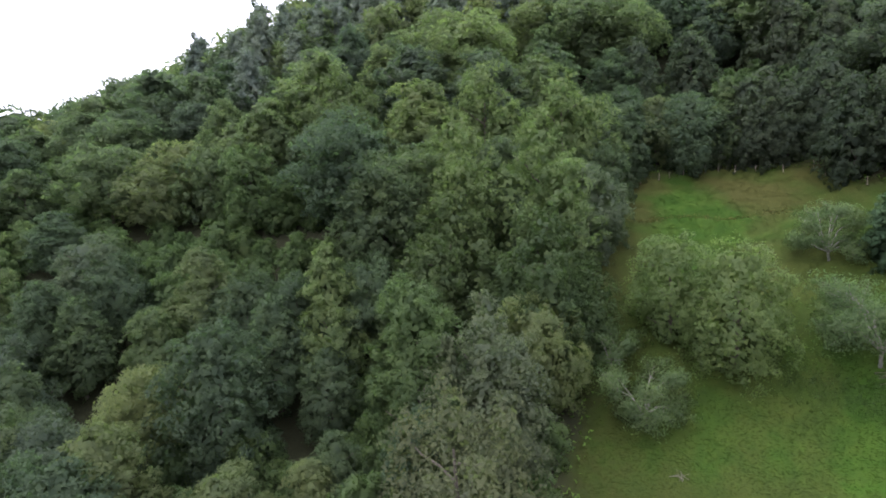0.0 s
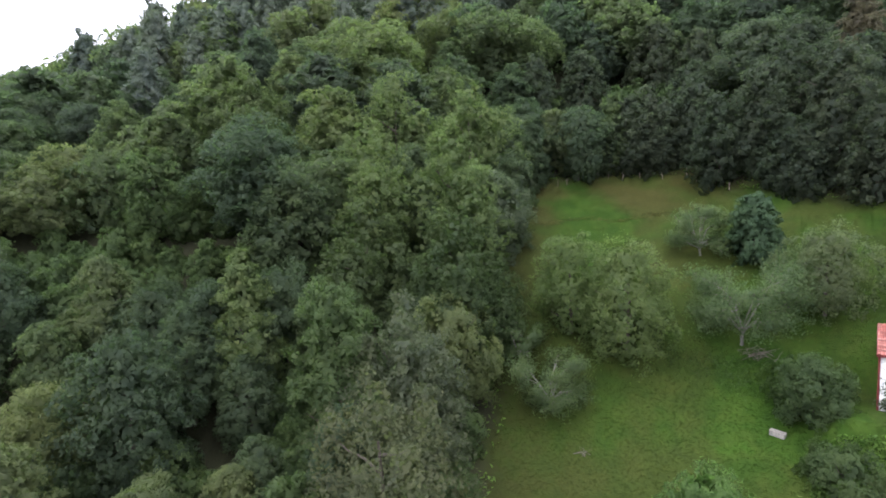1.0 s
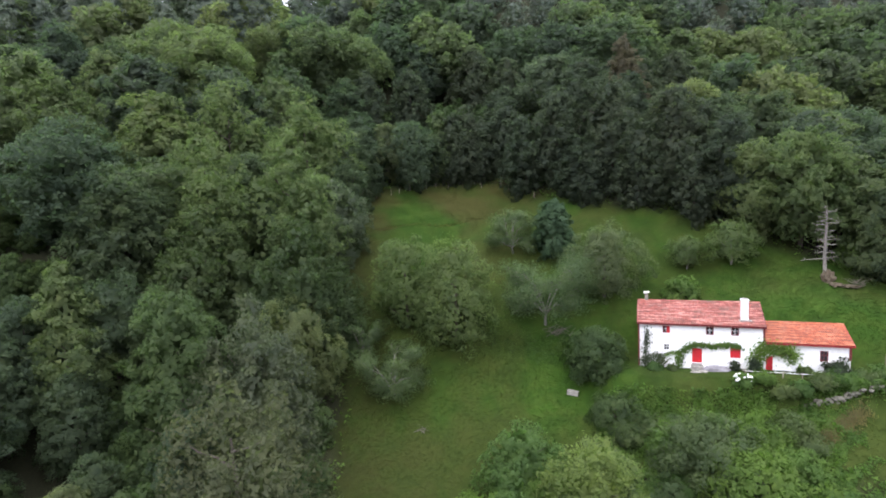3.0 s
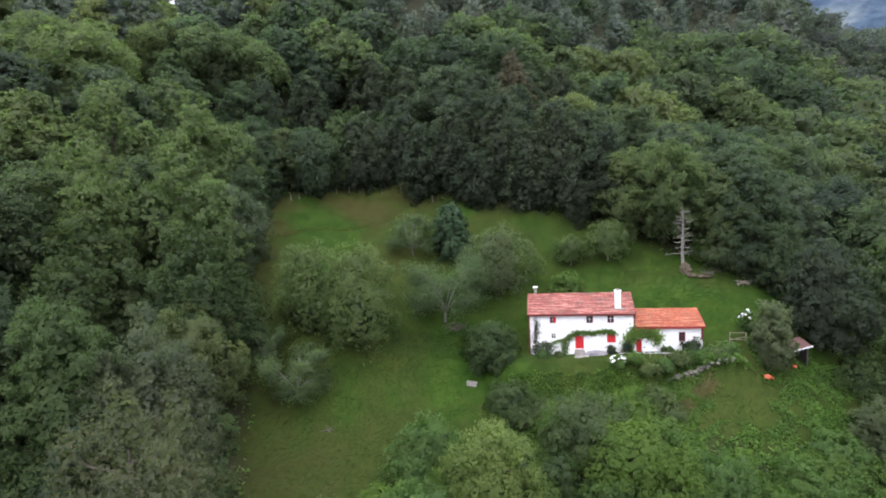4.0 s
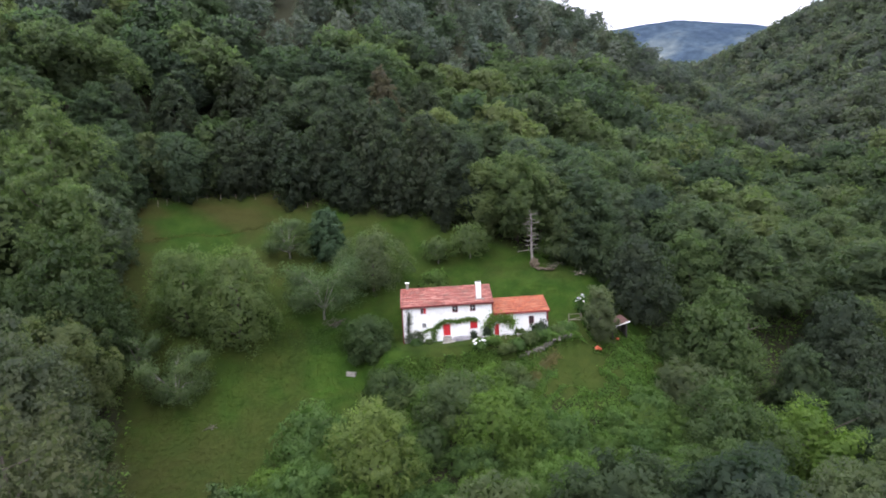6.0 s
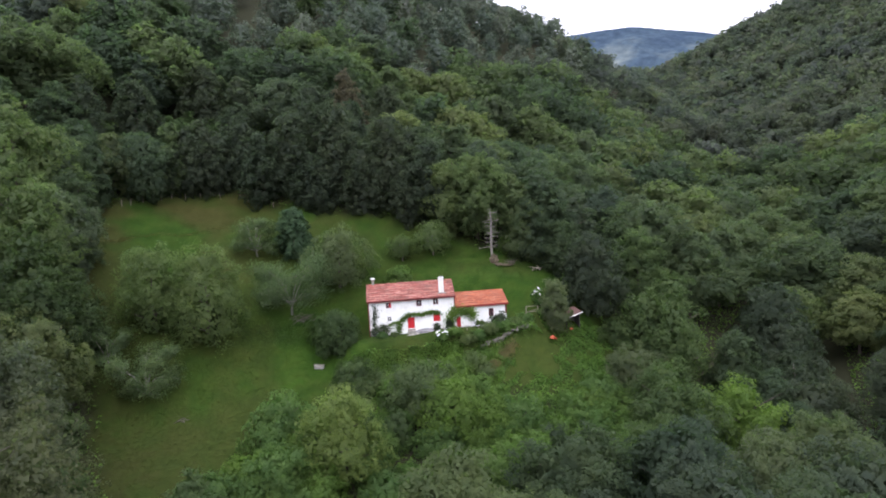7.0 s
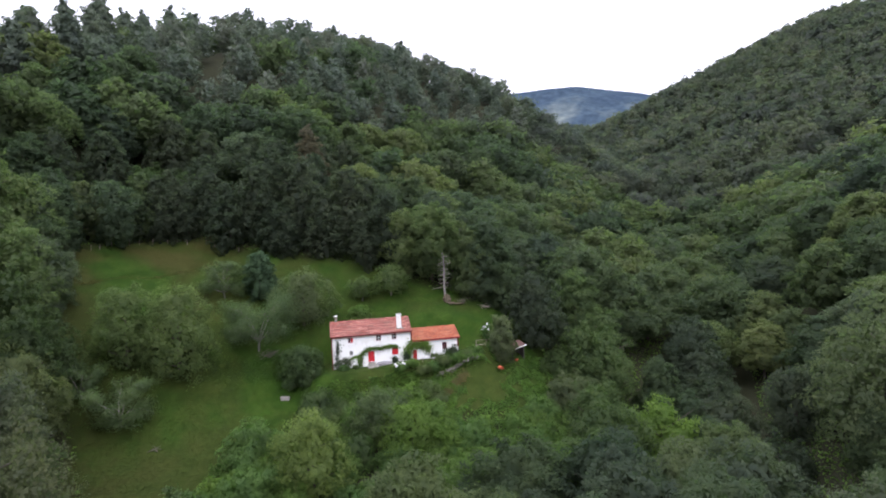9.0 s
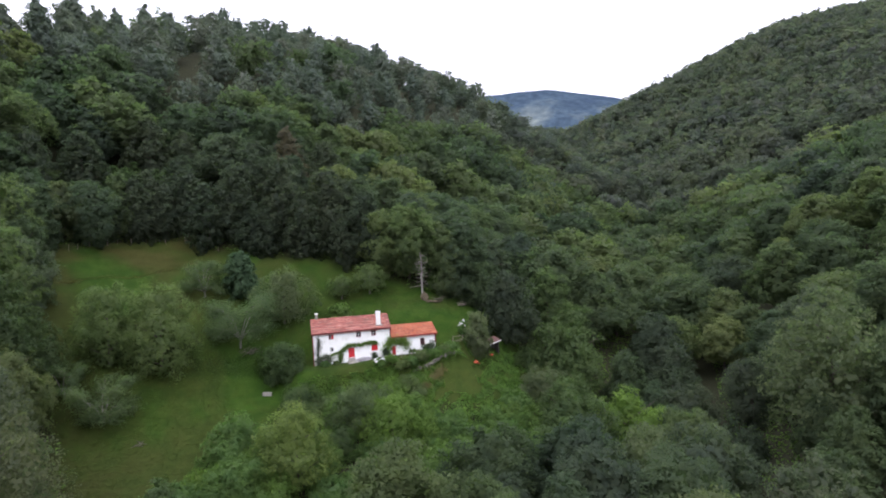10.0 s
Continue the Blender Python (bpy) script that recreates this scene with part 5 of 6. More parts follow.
    (-9.5, 77.5, 23.5, 8.0, 0.9, 17000, 0.31, LEAF_OAK, BARK, "oak_tree", "full oak over the grey willows", 0.0),
    (3.6, 74.0, 24.0, 8.4, -0.6, 19000, 0.31, LEAF_OAK, BARK, "oak_tree", "great spreading oak with boughs down to the meadow", 0.0),
    (-32.0, 103.0, 24.0, 8.0, 0.9, 14000, 0.34, LEAF_OAK, BARK, "oak_tree", "tall pale green oak under the pines", 0.1),
    (56.5, 3.5, 13.5, 7.6, -0.6, 15000, 0.27, LEAF_MID, BARK, "maple_tree", "leafy green tree at the foot of the bank", 0.1),
    (60.0, -8.0, 14.0, 7.4, -0.6, 15000, 0.27, LEAF_OLIVE, BARK, "maple_tree", "dull green tree over the stream's bank", 0.1),
    (27.0, 111.5, 14.0, 5.9, 0.9, 11337, 0.31, LEAF_WOOD, BARK, "beech_tree", "fresh green tree at the top of the meadow", 0.3),
]
taken = []
for i, (x, y, h, r, clear, count, leaf, mat, bark, name, label, tip) in enumerate(SINGLE):
    kind = "bush" if "bush" in name else "tree"
    if name == "apple_tree" and mat in (LEAF_GREY, LEAF_ORCHARD):
        stand(orchard_tree(100 + i, name, label, h, r, h * 0.16, int(count * 2.6), leaf * 1.1, mat, bark, 0.10 + h * 0.012, bare=0.05, group="trees of the meadow"), x, y, i * 47 % 360)
        taken.append((x, y, r))
        continue
    ob = broad_tree(100 + i, name, label, h, r, clear, count, leaf, mat, bark, 0.10 + h * 0.014, "trees of the meadow", int(40 + r * 5), tip, kind, 0.42 if mat in (LEAF_GREY, LEAF_APPLE, LEAF_WILLOW) or name == "apple_tree" else 0.2, fill=0.1 if mat is LEAF_APPLE or name == "apple_tree" else 0.24, heads=7 if name == "sallow_tree" else 4 if r > 7.9 else 1, layer=0.8 if name == "beech_tree" else 0.45 if name in ("walnut_tree", "apple_tree") else 0.1)
    stand(ob, x, y, i * 47 % 360)
    taken.append((x, y, r))
stand(broad_tree(60, "fir_tree", "dense dark green conical tree in the upper meadow", 11.2, 4.1, -0.4, 12000, 0.25, NEEDLE_BLUE, BARK, 0.2, "trees of the meadow", 60, 0.45, layer=0.5), 47.6, 74.6)
taken.append((47.2, 74.2, 3.5))
stand(broad_tree(61, "fir_tree", "tall fir with a rust-brown dying top", 23.0, 5.6, 2.0, 14000, 0.32, NEEDLE_RUST, BARK, 0.3, "forest trees", 80, 0.8, layer=0.5), 79.6, 95.5)
taken.append((79.6, 95.5, 3.5))
for i, (x, y, h, r) in enumerate(((60.0, 92.0, 22.0, 7.5), (67.0, 83.5, 23.0, 8.0), (75.0, 75.5, 22.0, 7.5), (68.0, 95.0, 24.0, 8.0), (79.0, 66.0, 20.0, 7.0), (53.5, 104.0, 18.0, 6.5))):
    ob = broad_tree(150 + i, "beech_tree", "big dark beech with drooping layered boughs at the wood's edge", h, r, -0.6, 15000, 0.33, LEAF_DARK, BARK, 0.4, "forest trees", 74, 0.45, layer=0.9)
    stand(ob, x, y, i * 61)
    taken.append((x, y, r * 0.8))

# ---- the woods ----
rng = np.random.default_rng(7)
VALLEY_EYE = (-8.0, -14.0, 25.0)


def wood_sites():
    """Sites of forest trees over the valley's inner sides: x, y, distance from the valley's middle, spacing."""
    sites = []
    for low, high, step in ((0, 100, 8.8), (100, 330, 12.0), (330, 680, 9.0)):
        for gx in np.arange(-330, 680, step):
            for gy in np.arange(-200, 420, step):
                x, y = gx + rng.uniform(-0.36, 0.36) * step, gy + rng.uniform(-0.36, 0.36) * step
                d = math.hypot(x - VALLEY_EYE[0], y - VALLEY_EYE[1])
                a = math.degrees(math.atan2(y - VALLEY_EYE[1], x - VALLEY_EYE[0]))
                if low <= d < high and d > 33 and -20 < a < 146:
                    sites.append((x, y, d, step))
    s = np.array(sites)
    edge = edge_distance(s[:, 0], s[:, 1], MEADOW)
    s = s[edge < -1.5]
    bed, side, _ = stream_near(s[:, 0], s[:, 1])
    s = s[bed > np.where(s[:, 0] > 118, 0.6, np.where(s[:, 0] > 66, 4.2, 3.0))]
    # the backs of the hills stay bare
    z = ground_height(s[:, 0], s[:, 1])
    seen = np.ones(len(s), bool)
    slope = (z + 17 - VALLEY_EYE[2]) / s[:, 2]
    for k in np.linspace(0.12, 0.96, 42):
        px, py = VALLEY_EYE[0] + k * (s[:, 0] - VALLEY_EYE[0]), VALLEY_EYE[1] + k * (s[:, 1] - VALLEY_EYE[1])
        seen &= slope > (ground_height(px, py) + 4 - VALLEY_EYE[2]) / (k * s[:, 2])
    s = s[seen]
    free = np.ones(len(s), bool)
    for x, y, r in taken:
        free &= np.hypot(s[:, 0] - x, s[:, 1] - y) > r * 0.65 + 1.2
    # an open view of the shed from the valley
    shed_side = (s[:, 0] > 58) & (s[:, 0] < 82) & (s[:, 1] > 15) & (s[:, 1] < 30)
    lower_meadow = (s[:, 0] > -1) & (s[:, 0] < 14) & (s[:, 1] > 30) & (s[:, 1] < 60)
    willow_side = (s[:, 0] > 11) & (s[:, 0] < 36) & (s[:, 1] > 14) & (s[:, 1] < 36)
    return s[free & ~shed_side & ~lower_meadow & ~willow_side]


sites = wood_sites()
site_z = ground_height(sites[:, 0], sites[:, 1])


def low_wood(x, y):
    """Share by which trees stay low: the brush on the bank below the meadow."""
    return smooth_step(-26, -12, edge_distance(x, y, MEADOW)) * smooth_step(62, 44, y - 0.25 * x) * smooth_step(2, 14, x) * smooth_step(88, 70, x)


low = low_wood(sites[:, 0], sites[:, 1])
# shorter growth along the stream and on the steep bank below the meadow
gully = smooth_step(22, 9, stream_near(sites[:, 0], sites[:, 1])[0]) * (sites[:, 0] > 40) * (sites[:, 0] < 125)
bearing = np.degrees(np.arctan2(sites[:, 1] - VALLEY_EYE[1], sites[:, 0] - VALLEY_EYE[0]))
bank = smooth_step(74, 62, sites[:, 2]) * smooth_step(60, 72, bearing) * smooth_step(122, 108, bearing)
short = np.maximum(0.2 * gully, 0.36 * bank)
order = np.argsort(sites[:, 2])
sites, site_z, low, short = sites[order], site_z[order], low[order], short[order]
crest = smooth_step(58, 80, site_z) * (sites[:, 1] > 95) * smooth_step(330, 260, sites[:, 0])
WOOD_LABELS = {"oak_tree": "broad forest oak with clumped dark green foliage", "beech_tree": "tall forest beech with dense layered foliage",
               "ash_tree": "forest ash with a light uneven crown", "pine_tree": "dark forest conifer with drooping boughs",
               "hazel_bush": "wild hazel bush in the brush below the meadow"}


def wood_protos(seed, share, leaf, foot):
    """Four of each kind of forest tree, with so many leaves of that size and foliage down to foot."""
    made = {}
    for i in range(4):
        made["oak_tree", i] = broad_tree(seed + i, "oak_tree", WOOD_LABELS["oak_tree"], 16.0, 6.6, foot, int(12000 * share), leaf, LEAF_WOOD, group="forest trees", lobes=52, tip=0.15), 16.0
        made["beech_tree", i] = broad_tree(seed + 10 + i, "beech_tree", WOOD_LABELS["beech_tree"], 18.0, 5.8, foot, int(12000 * share), leaf, LEAF_WOOD, group="forest trees", lobes=60, tip=0.7, layer=0.5), 18.0
        made["ash_tree", i] = broad_tree(seed + 20 + i, "ash_tree", WOOD_LABELS["ash_tree"], 17.0, 5.6, foot, int(11000 * share), leaf, LEAF_WOOD, group="forest trees", lobes=46, tip=0.55, ragged=0.26, layer=0.15), 17.0
        made["hazel_bush", i] = broad_tree(seed + 30 + i, "hazel_bush", WOOD_LABELS["hazel_bush"], 7.5, 4.4, -0.8, int(6000 * share), leaf * 0.8, LEAF_SHRUB, group="brush", lobes=40, category="bush", thick=0.14), 7.5
    for i in range(2):
        made["pine_tree", i] = conifer_tree(seed + 40 + i, "pine_tree", WOOD_LABELS["pine_tree"], 20.0, 4.6, 2.0, int(8000 * share), leaf * 1.2, NEEDLE, group="forest trees", gaps=0.1, dense=1.2, boughs=10), 20.0
    return made


dark_edge = [(broad_tree(330 + i, "beech_tree", "dark beech with boughs down to the meadow's edge", 18.0, 6.2, -1.4, 8000, 0.4, LEAF_DARK, group="forest trees", lobes=70, tip=0.5, layer=0.8), 18.0) for i in range(3)]
dark_used = set()
# fine-leaved trees, ordinary ones of the wood, and those of its edge with boughs to the ground
protos = [wood_protos(200, 1.25, 0.29, 2.0), wood_protos(260, 0.7, 0.38, 2.5), wood_protos(290, 0.85, 0.36, -1.4)]
used = set()
NEAR, NEAREST = 225, 100
for k in range(min(NEAR, len(sites))):
    x, y = sites[k, :2]
    if 16 < x < 100 and 68 < y < 134 and rng.random() < 0.6:
        i = int(rng.integers(3))
        m = pose(x, y, site_z[k] - 0.3, 0, 0, rng.uniform(0, 360))
        ob = copy_thing(dark_edge[i][0], m) if i in dark_used else dark_edge[i][0]
        dark_used.add(i)
        ob.matrix_basis = m @ Matrix.Scale(rng.uniform(15, 21) / 18.0, 4)
        continue
    if low[k] > 0.45:
        name, h = "hazel_bush", rng.uniform(5.0, 8.5)
    else:
        name = ("oak_tree", "beech_tree", "ash_tree", "oak_tree", "beech_tree")[int(rng.integers(5))]
        if rng.random() < 0.04 and sites[k, 2] > 400:
            name = "pine_tree"
        h = (rng.uniform(17.0, 25.0) if -48 < x < 18 and y > 74 else rng.uniform(12.0, 17.0) if x < 4 else rng.uniform(13.5, 20.5)) * (1 - 0.45 * low[k]) * (1 - short[k])
    key = (0 if k < NEAREST else 1, name, int(rng.integers(2 if name == "pine_tree" else 4)))
    proto, full = protos[key[0]][key[1:]]
    s = h / full
    m = pose(x, y, site_z[k] - 0.2, 0, 0, rng.uniform(0, 360))
    ob = copy_thing(proto, m) if key in used else proto
    used.add(key)
    wide = 1.22 if sites[k, 3] > 9 else 1.0
    ob.matrix_basis = m @ Matrix.Diagonal((s * wide * rng.uniform(0.92, 1.14), s * wide * rng.uniform(0.92, 1.14), s, 1))
# the border of the meadow: trees and bushes with foliage down to the grass
border = []
for (ax, ay), (bx, by) in zip(MEADOW[1:16], MEADOW[2:17]):
    run = math.hypot(bx - ax, by - ay)
    for k in np.arange(0.5, run, 3.4):
        off = rng.uniform(1.2, 3.4)
        x, y = ax + (bx - ax) * k / run - (by - ay) / run * off, ay + (by - ay) * k / run + (bx - ax) / run * off
        if min(math.hypot(x - t[0], y - t[1]) - t[2] * 0.7 for t in taken) > 0.6 and not (x < 12 and y < 68):
            border.append((x, y))
for x, y in border:
    if x > 40 and y > 62:
        i = int(rng.integers(3))
        proto, full = dark_edge[i]
        m = pose(x, y, ground_at(x, y) - 0.6, 0, 0, rng.uniform(0, 360))
        ob = copy_thing(proto, m) if i in dark_used else proto
        dark_used.add(i)
        ob.matrix_basis = m @ Matrix.Scale(rng.uniform(12, 19) / full, 4)
        continue
    name = "hazel_bush" if rng.random() < 0.3 or (x > 60 and y < 34) else ("oak_tree", "beech_tree")[int(rng.integers(2))]
    h = rng.uniform(2.4, 4.0) if x > 60 and y < 34 else rng.uniform(3.5, 7.0) if name == "hazel_bush" else rng.uniform(11, 18)
    key = (2, name, int(rng.integers(4)))
    proto, full = protos[2][key[1:]]
    s = h / full
    m = pose(x, y, ground_at(x, y) - 0.6, 0, 0, rng.uniform(0, 360))
    ob = copy_thing(proto, m) if key in used else proto
    used.add(key)
    ob.matrix_basis = m @ Matrix.Scale(s, 4)
for i, (proto, full) in enumerate(dark_edge):
    if i not in dark_used:
        for o in (*proto.children_recursive, proto):
            bpy.data.objects.remove(o)
# young trees and hollies that fill the gaps of the lower wood
holly = broad_tree(340, "holly_bush", "dark green holly in the shade of the wood", 6.0, 2.9, -0.8, 4200, 0.3, LEAF_MID, group="understorey", lobes=30, tip=0.4, category="bush", thick=0.12)
standing = np.array([(x, y) for x, y in sites[:, :2]] + [(x, y) for x, y, r in taken])
holly_used = False
for gx in np.arange(-104, 70, 5.2):
    for gy in np.arange(34, 132, 5.2):
        x, y = gx + rng.uniform(-1.2, 1.2), gy + rng.uniform(-1.2, 1.2)
        if edge_distance(np.array([x]), np.array([y]), MEADOW)[0] > -2.5 or np.hypot(standing[:, 0] - x, standing[:, 1] - y).min() < (3.8 if x > -66 else 5.2):
            continue
        m = pose(x, y, ground_at(x, y) - 0.3, 0, 0, rng.uniform(0, 360))
        ob = copy_thing(holly, m) if holly_used else holly
        holly_used = True
        ob.matrix_basis = m @ Matrix.Scale(rng.uniform(0.7, 1.4), 4)
# thick brush on the bank below the garden
for gx in np.arange(8, 90, 3.7):
    for gy in np.arange(8, 46, 3.7):
        x, y = gx + rng.uniform(-1.6, 1.6), gy + rng.uniform(-1.6, 1.6)
        if edge_distance(np.array([x]), np.array([y]), MEADOW)[0] > -0.8 or low_wood(np.array([x]), np.array([y]))[0] < 0.4 and not (58 < x < 80 and 6 < y < 19):
            continue
        if min(math.hypot(x - t[0], y - t[1]) - t[2] * 0.5 for t in taken) < 0:
            continue
        key = (2, "hazel_bush", int(rng.integers(4)))
        proto, full = protos[2][key[1:]]
        s = rng.uniform(2.6, 5.2) / full
        m = pose(x, y, ground_at(x, y) - 0.2, 0, 0, rng.uniform(0, 360))
        ob = copy_thing(proto, m) if key in used else proto
        used.add(key)
        ob.matrix_basis = m @ Matrix.Diagonal((s * 1.15, s * 1.15, s, 1))
for level, made in enumerate(protos):
    for key, (proto, full) in made.items():
        if (level, *key) not in used:
            for o in (*proto.children_recursive, proto):
                bpy.data.objects.remove(o)


def far_woods(name, label, chosen, shapes, mat, heights, seed):
    """Many far trees in one mesh; each tree keeps one value of tint."""
    r = np.random.default_rng(seed)
    verts, shades, tints = [], [], []
    for k in chosen:
        x, y, d, step = sites[k]
        (base, shade), full = shapes[int(r.integers(len(shapes)))]
        s = r.uniform(*heights) / full
        a = r.uniform(0, 6.283)
        turn = np.array([[math.cos(a), math.sin(a), 0], [-math.sin(a), math.cos(a), 0], [0, 0, 1]])
        wide = r.uniform(1.12, 1.42)
        verts.append(((base @ turn) * (s * wide, s * wide, s) + (x, y, site_z[k] - 0.3)).astype(np.float32))
        shades.append((shade @ turn).astype(np.float32))
        tints.append(np.full(len(base), r.random(), np.float32))
    me = leaves_to_mesh(name, (np.vstack(verts), np.vstack(shades)), mat)
    me.attributes.new("tint", "FLOAT", "POINT").data.foreach_set("value", np.concatenate(tints))
    return tagged(new(name, me), label, "forest", kind="stuff")


rest = np.arange(NEAR, len(sites))
is_pine = rng.random(len(rest)) < 0.85 * crest[rest] + 0.02 * (sites[rest, 0] < 250)
dist = sites[rest, 2]
broad_near = [(broad_leaves(np.random.default_rng(300 + i), 16, 6.2, 3.0, 2300, 0.68, 44, 0.15 + 0.25 * (i % 3), layer=0.2 * (i % 3)), 16.0) for i in range(6)]
broad_far = [(broad_leaves(np.random.default_rng(320 + i), 15, 6.0, 3.5, 720, 0.86, 18, 0.1, ragged=0.08, dome=1.3), 15.0) for i in range(6)]
broad_last = [(broad_leaves(np.random.default_rng(330 + i), 15, 5.2, 3.5, 140, 1.6, 12, 0.3, dome=1.3), 15.0) for i in range(6)]
pine_far = [(broad_leaves(np.random.default_rng(340 + i), 20, 4.8, 4.0, 900, 0.6, 34, 0.5, ragged=0.4, layer=0.3), 20.0) for i in range(6)]
far_woods("near_woods", "mixed deciduous forest on the valley side", rest[~is_pine & (dist < 200)], broad_near, LEAF_SLOPE, (13.5, 21), 1)
far_woods("far_woods", "dense green deciduous forest in the narrowing valley", rest[~is_pine & (dist >= 200) & (dist < 270)], broad_far, LEAF_SLOPE, (13, 20), 2)
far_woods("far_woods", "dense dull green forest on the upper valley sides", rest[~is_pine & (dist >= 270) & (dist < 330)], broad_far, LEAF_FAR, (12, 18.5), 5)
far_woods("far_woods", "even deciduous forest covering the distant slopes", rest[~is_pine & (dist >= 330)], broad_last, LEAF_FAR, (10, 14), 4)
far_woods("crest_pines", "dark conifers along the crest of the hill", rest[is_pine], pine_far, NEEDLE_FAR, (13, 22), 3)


# ---- tall conifers on the shoulder of the hill ----
tall = broad_tree(400, "pine_tree", "tall dark pine on the hill's shoulder", 25.0, 5.4, 4.0, 9000, 0.42, NEEDLE, None, 0.3, "shoulder pines", 56, 0.6, ragged=0.42, layer=0.4)
stand(tall, -53.5, 168.0)
for i, (x, y, s) in enumerate(((-70, 150, 1.1), (-62, 158, 0.95), (-42.4, 163, 1.0), (-32.2, 154, 0.95), (-36, 166, 1.05), (-19, 148, 0.9), (-48, 172, 1.1), (-2.5, 150, 0.95), (3.7, 152, 1.0), (-78, 168, 1.1), (48, 178, 1.2), (60, 190, 1.1), (66, 196, 1.2), (38, 176, 1.1), (-10, 158, 1.0), (-58, 146, 0.85), (-100, 169, 1.0), (-66, 159, 1.0), (-53, 151, 1.0), (-47, 152, 0.95), (41, 193, 1.05), (74, 215, 1.0), (82, 215, 1.05), (91, 218, 1.0), (92, 196, 1.0), (32, 171, 1.0), (-82, 160, 0.9), (-63, 127, 0.9))):
    copy_thing(tall, pose(x, y, ground_at(x, y) - 0.3, 0, 0, i * 53)).scale = (s, s, s)

# ---- grass ----
g = np.random.default_rng(9)
gx, gy = g.uniform(0, 90, 170000), g.uniform(18, 112, 170000)
u, v = house_uv(gx, gy)
thick = edge_distance(gx, gy, MEADOW) > -1.0
thick &= ~((u > -0.2) & (u < 25.2) & (v > -2.0) & (v < 9.2))
gx, gy = gx[thick], gy[thick]
at = np.column_stack([gx, gy, ground_height(gx, gy) + 0.04])
up = np.tile([0, 0, 1.0], (len(at), 1)) + g.normal(size=(len(at), 3)) * 0.12
side = g.normal(size=(len(at), 3)) * 0.10 + (0, 0, 1.0)
lean = g.normal(size=(len(at), 3)) + (0, 0, 0.6)
grass = leaves_to_mesh("grass", leaf_sprays(g, at, unit(up), side, g.uniform(0.12, 0.36, len(at)), 0.55, lean, 0.95), GRASS)
tagged(new("grass", grass), "long uneven meadow grass with yellowed patches", "grass", kind="stuff")


# bramble and fern under and below the trees round the meadow
gx, gy = g.uniform(-45, 125, 150000), g.uniform(-35, 122, 150000)
off = edge_distance(gx, gy, MEADOW)
keep = (off < 0.5) & ((off > -20) | (gy < 48)) & ((stream_near(gx, gy)[0] > 3) | (gx < 55)) & (g.random(len(gx)) < np.where(gy < 50, 0.95, 0.35))
gx, gy = gx[keep], gy[keep]
wave = 0.45 + 0.45 * np.sin(gx * 0.7 + np.sin(gy * 0.5) * 2) * np.sin(gy * 0.8 + np.cos(gx * 0.4) * 2)
at = np.column_stack([gx, gy, ground_height(gx, gy) + g.uniform(0.0, 1.0, len(gx)) * (0.3 + wave)])
out = unit(np.column_stack([g.normal(0, 0.4, len(gx)), g.normal(0, 0.4, len(gx)), np.ones(len(gx))]))
bramble = leaves_to_mesh("bramble", leaf_sprays(g, at, out, out + g.normal(size=out.shape) * 0.5, g.uniform(0.25, 0.6, len(gx)), 0.75), LEAF_SHRUB)
tagged(new("bramble", bramble), "tangled bramble and fern under the wood's edge", "undergrowth", kind="stuff")

def weeds(name, label, x, y, tall, low_size, high_size, mat):
    """Low leafy growth over the places given."""
    n = len(x)
    at = np.column_stack([x, y, ground_height(x, y) + g.uniform(0, 1, n) * tall])
    out = unit(np.column_stack([g.normal(0, 0.4, n), g.normal(0, 0.4, n), np.ones(n)]))
    me = leaves_to_mesh(name, leaf_sprays(g, at, out, out + g.normal(size=out.shape) * 0.5, g.uniform(low_size, high_size, n), 0.7), mat)
    return tagged(new(name, me), label, "undergrowth", kind="stuff")


def from_house(u, v):
    return HOUSE[0] + u * HU[0] - v * HU[1], HOUSE[1] + u * HU[1] + v * HU[0]


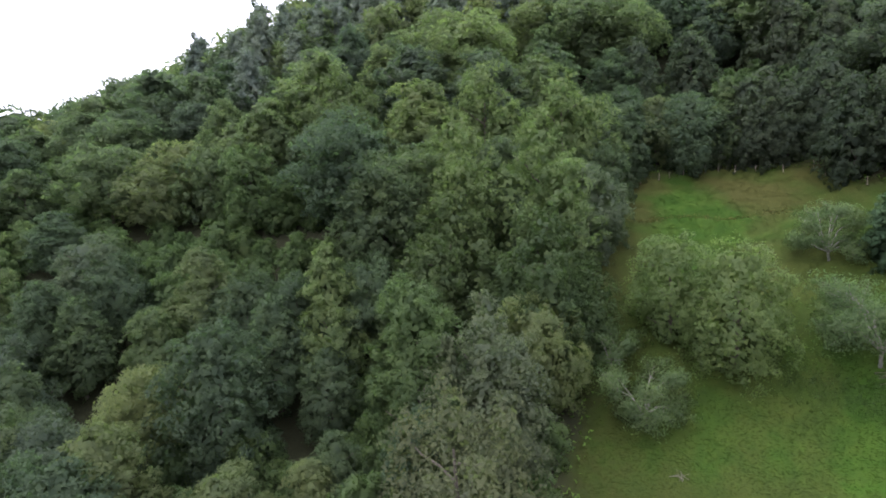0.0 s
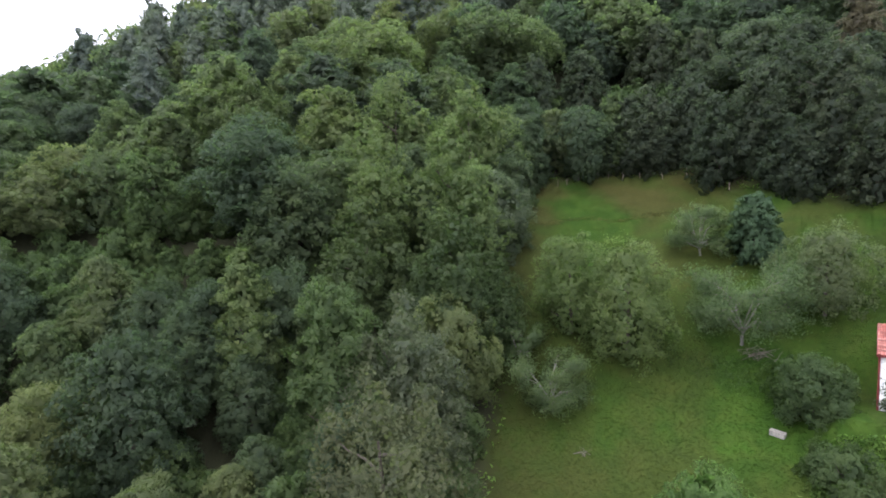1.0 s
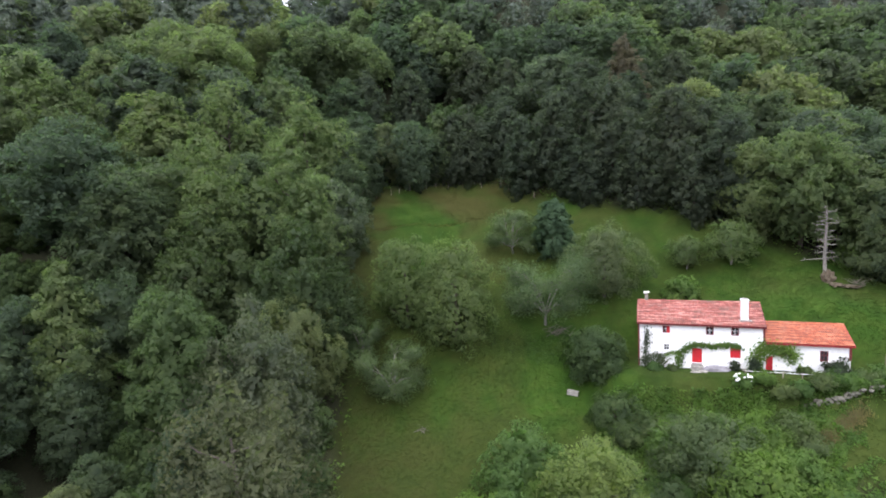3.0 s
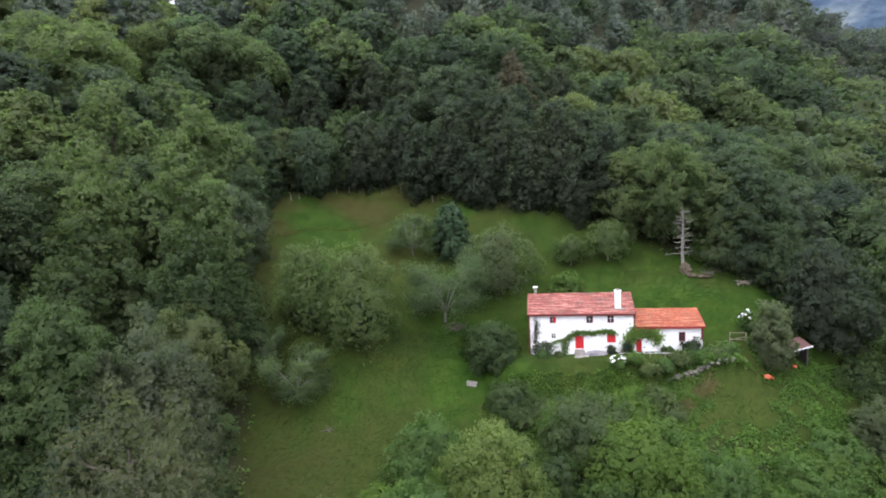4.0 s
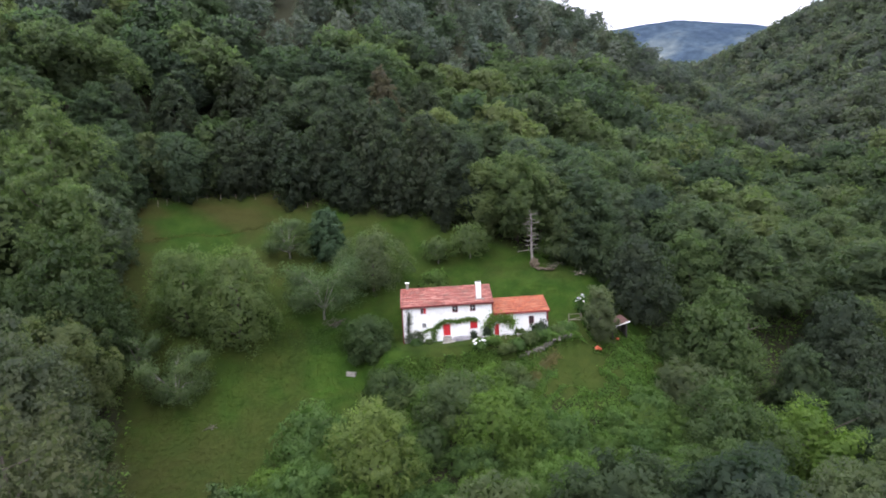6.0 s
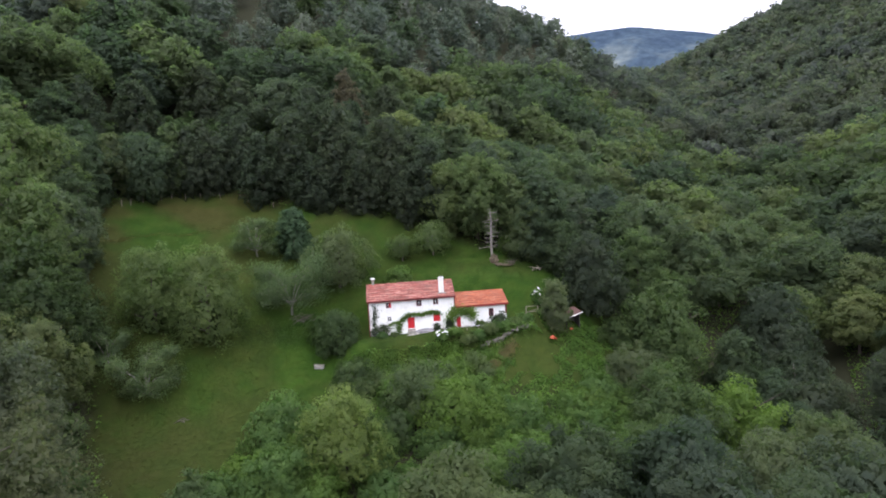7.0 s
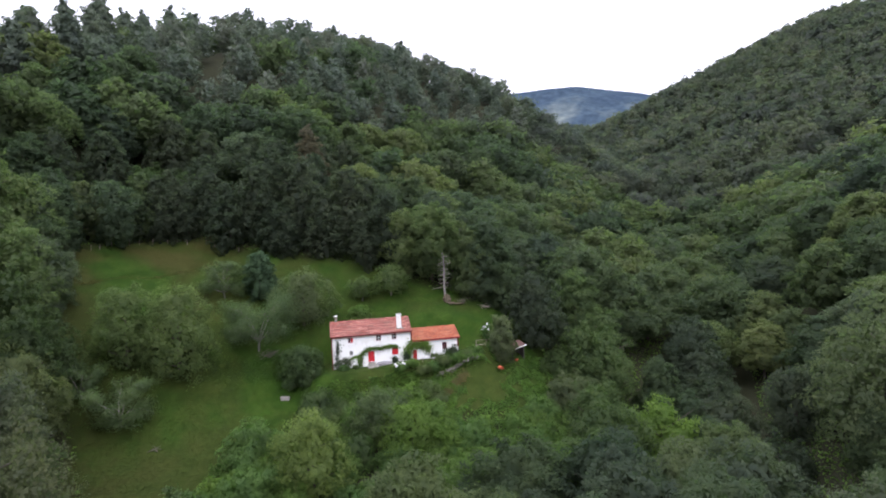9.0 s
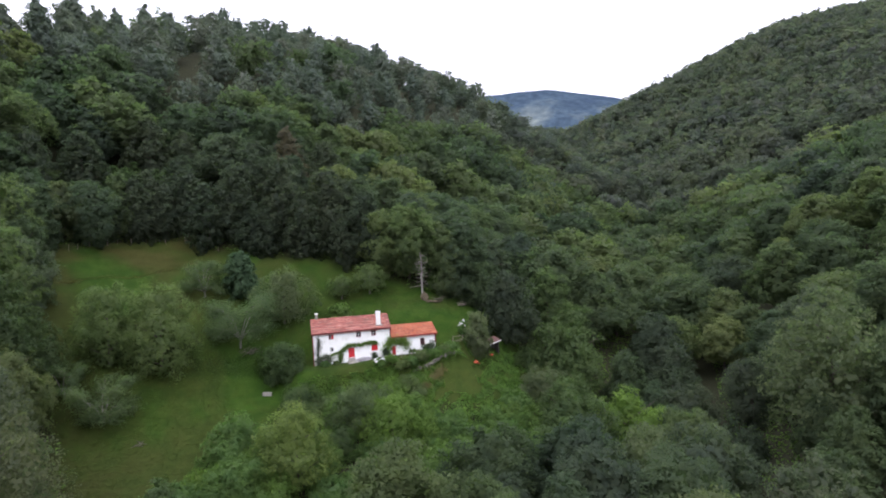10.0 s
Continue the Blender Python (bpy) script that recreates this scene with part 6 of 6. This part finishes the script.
# dark leaves added for the shade on the cart track's ledge, and the overgrown bank below the yard
wu = g.uniform(-31, -9, 5200)
weeds("weeds", "dark low leaves along a grassy ledge, added for the bank's shade", *from_house(wu, 1.8 + g.normal(0, 0.75, 5200)), 0.12 * (0.6 + 0.4 * np.sin(wu * 0.8) * np.sin(wu * 0.33)), 0.12, 0.28, LEAF_MID)
for low_u, high_u, low_v, high_v, count, mat, label in ((-5, 22, -14, -4.9, 27000, LEAF_WEED, "nettles and bramble on the bank below the yard"), (-3, 24, -8.5, -4.6, 12000, LEAF_WEED, "pale leafy weeds on the bank below the yard"), (20, 47, -19, 3.0, 42000, LEAF_WEED, "bright green weeds over the slope beside the garden")):
    wu, wv = g.uniform(low_u, high_u, count), g.uniform(low_v, high_v, count)
    lump = np.sin(wu * 1.1 + np.sin(wv * 0.9) * 1.7) * np.sin(wv * 1.3 + np.cos(wu * 0.6) * 1.5)
    keep = (lump > -0.35 + g.uniform(-0.3, 0.3, count)) & ~((wu > 16) & (wu < 31) & (wv > -8.8) & (low_u > 15))
    weeds("weeds", label, *from_house(wu[keep], wv[keep]), 0.25 + 0.55 * np.clip(lump[keep], 0, 1), 0.16, 0.42, mat)
wu = g.uniform(-4, 23, 9000)
weeds("weeds", "ferns and ivy hanging down the bank below the yard", *from_house(wu, g.uniform(-7.4, -4.7, 9000)), 0.35 * g.random(9000) + 0.1, 0.14, 0.36, LEAF_WEED)
k = g.random(6000)
weeds("ivy", "ivy and ferns over the dry stone wall", 57.0 + 9.8 * k + g.normal(0, 0.35, 6000), 35.0 - 5.7 * k + g.normal(0, 0.35, 6000), 0.95 * np.clip(0.5 + np.sin(k * 37) * 0.6, 0, 1), 0.14, 0.34, LEAF_WEED)
# a trodden path across the upper meadow
k = g.random(1100)
px = 12 + 32 * k
weeds("trodden_path", "trodden brown path across the upper meadow", px, 95.6 - 2.8 * np.clip(k - 0.45, 0, 1) * 1.8 + 0.5 * np.sin(px * 0.5) + g.normal(0, 0.4, 1100), 0.06, 0.12, 0.3, PATH_GRASS)


# ---- far distance ----
def distant_hill():
    """A broad wooded mountain that closes the valley far off."""
    xs, ys = np.linspace(900, 2300, 90), np.linspace(200, 1500, 90)
    gx, gy = np.meshgrid(xs, ys)
    d = np.hypot(gx + 24, gy + 31)
    a = np.degrees(np.arctan2(gy + 31, gx + 24))
    crest = 0.246 - 0.0022 * np.clip(24 - a, 0, 20) ** 1.3 - 0.003 * np.clip(a - 30, 0, 20)
    z = -40 + (64 + crest * 1650) * np.exp(-((d - 1650) / 420) ** 2) + 5 * np.sin(gx * 0.021) * np.sin(gy * 0.017) + 3 * np.sin(gx * 0.06 + gy * 0.05)
    i = (np.arange(89)[:, None] * 90 + np.arange(89)[None, :]).ravel()
    me = quad_mesh("distant_hill", np.column_stack([gx.ravel(), gy.ravel(), z.ravel()]), np.column_stack([i, i + 1, i + 91, i + 90]))
    me.polygons.foreach_set("use_smooth", np.ones(len(me.polygons), bool))
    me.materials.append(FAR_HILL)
    tagged(new("distant_hill", me), "distant wooded mountain with pale pastures, blue haze painted into its colour", "backdrop", kind="structure")


distant_hill()
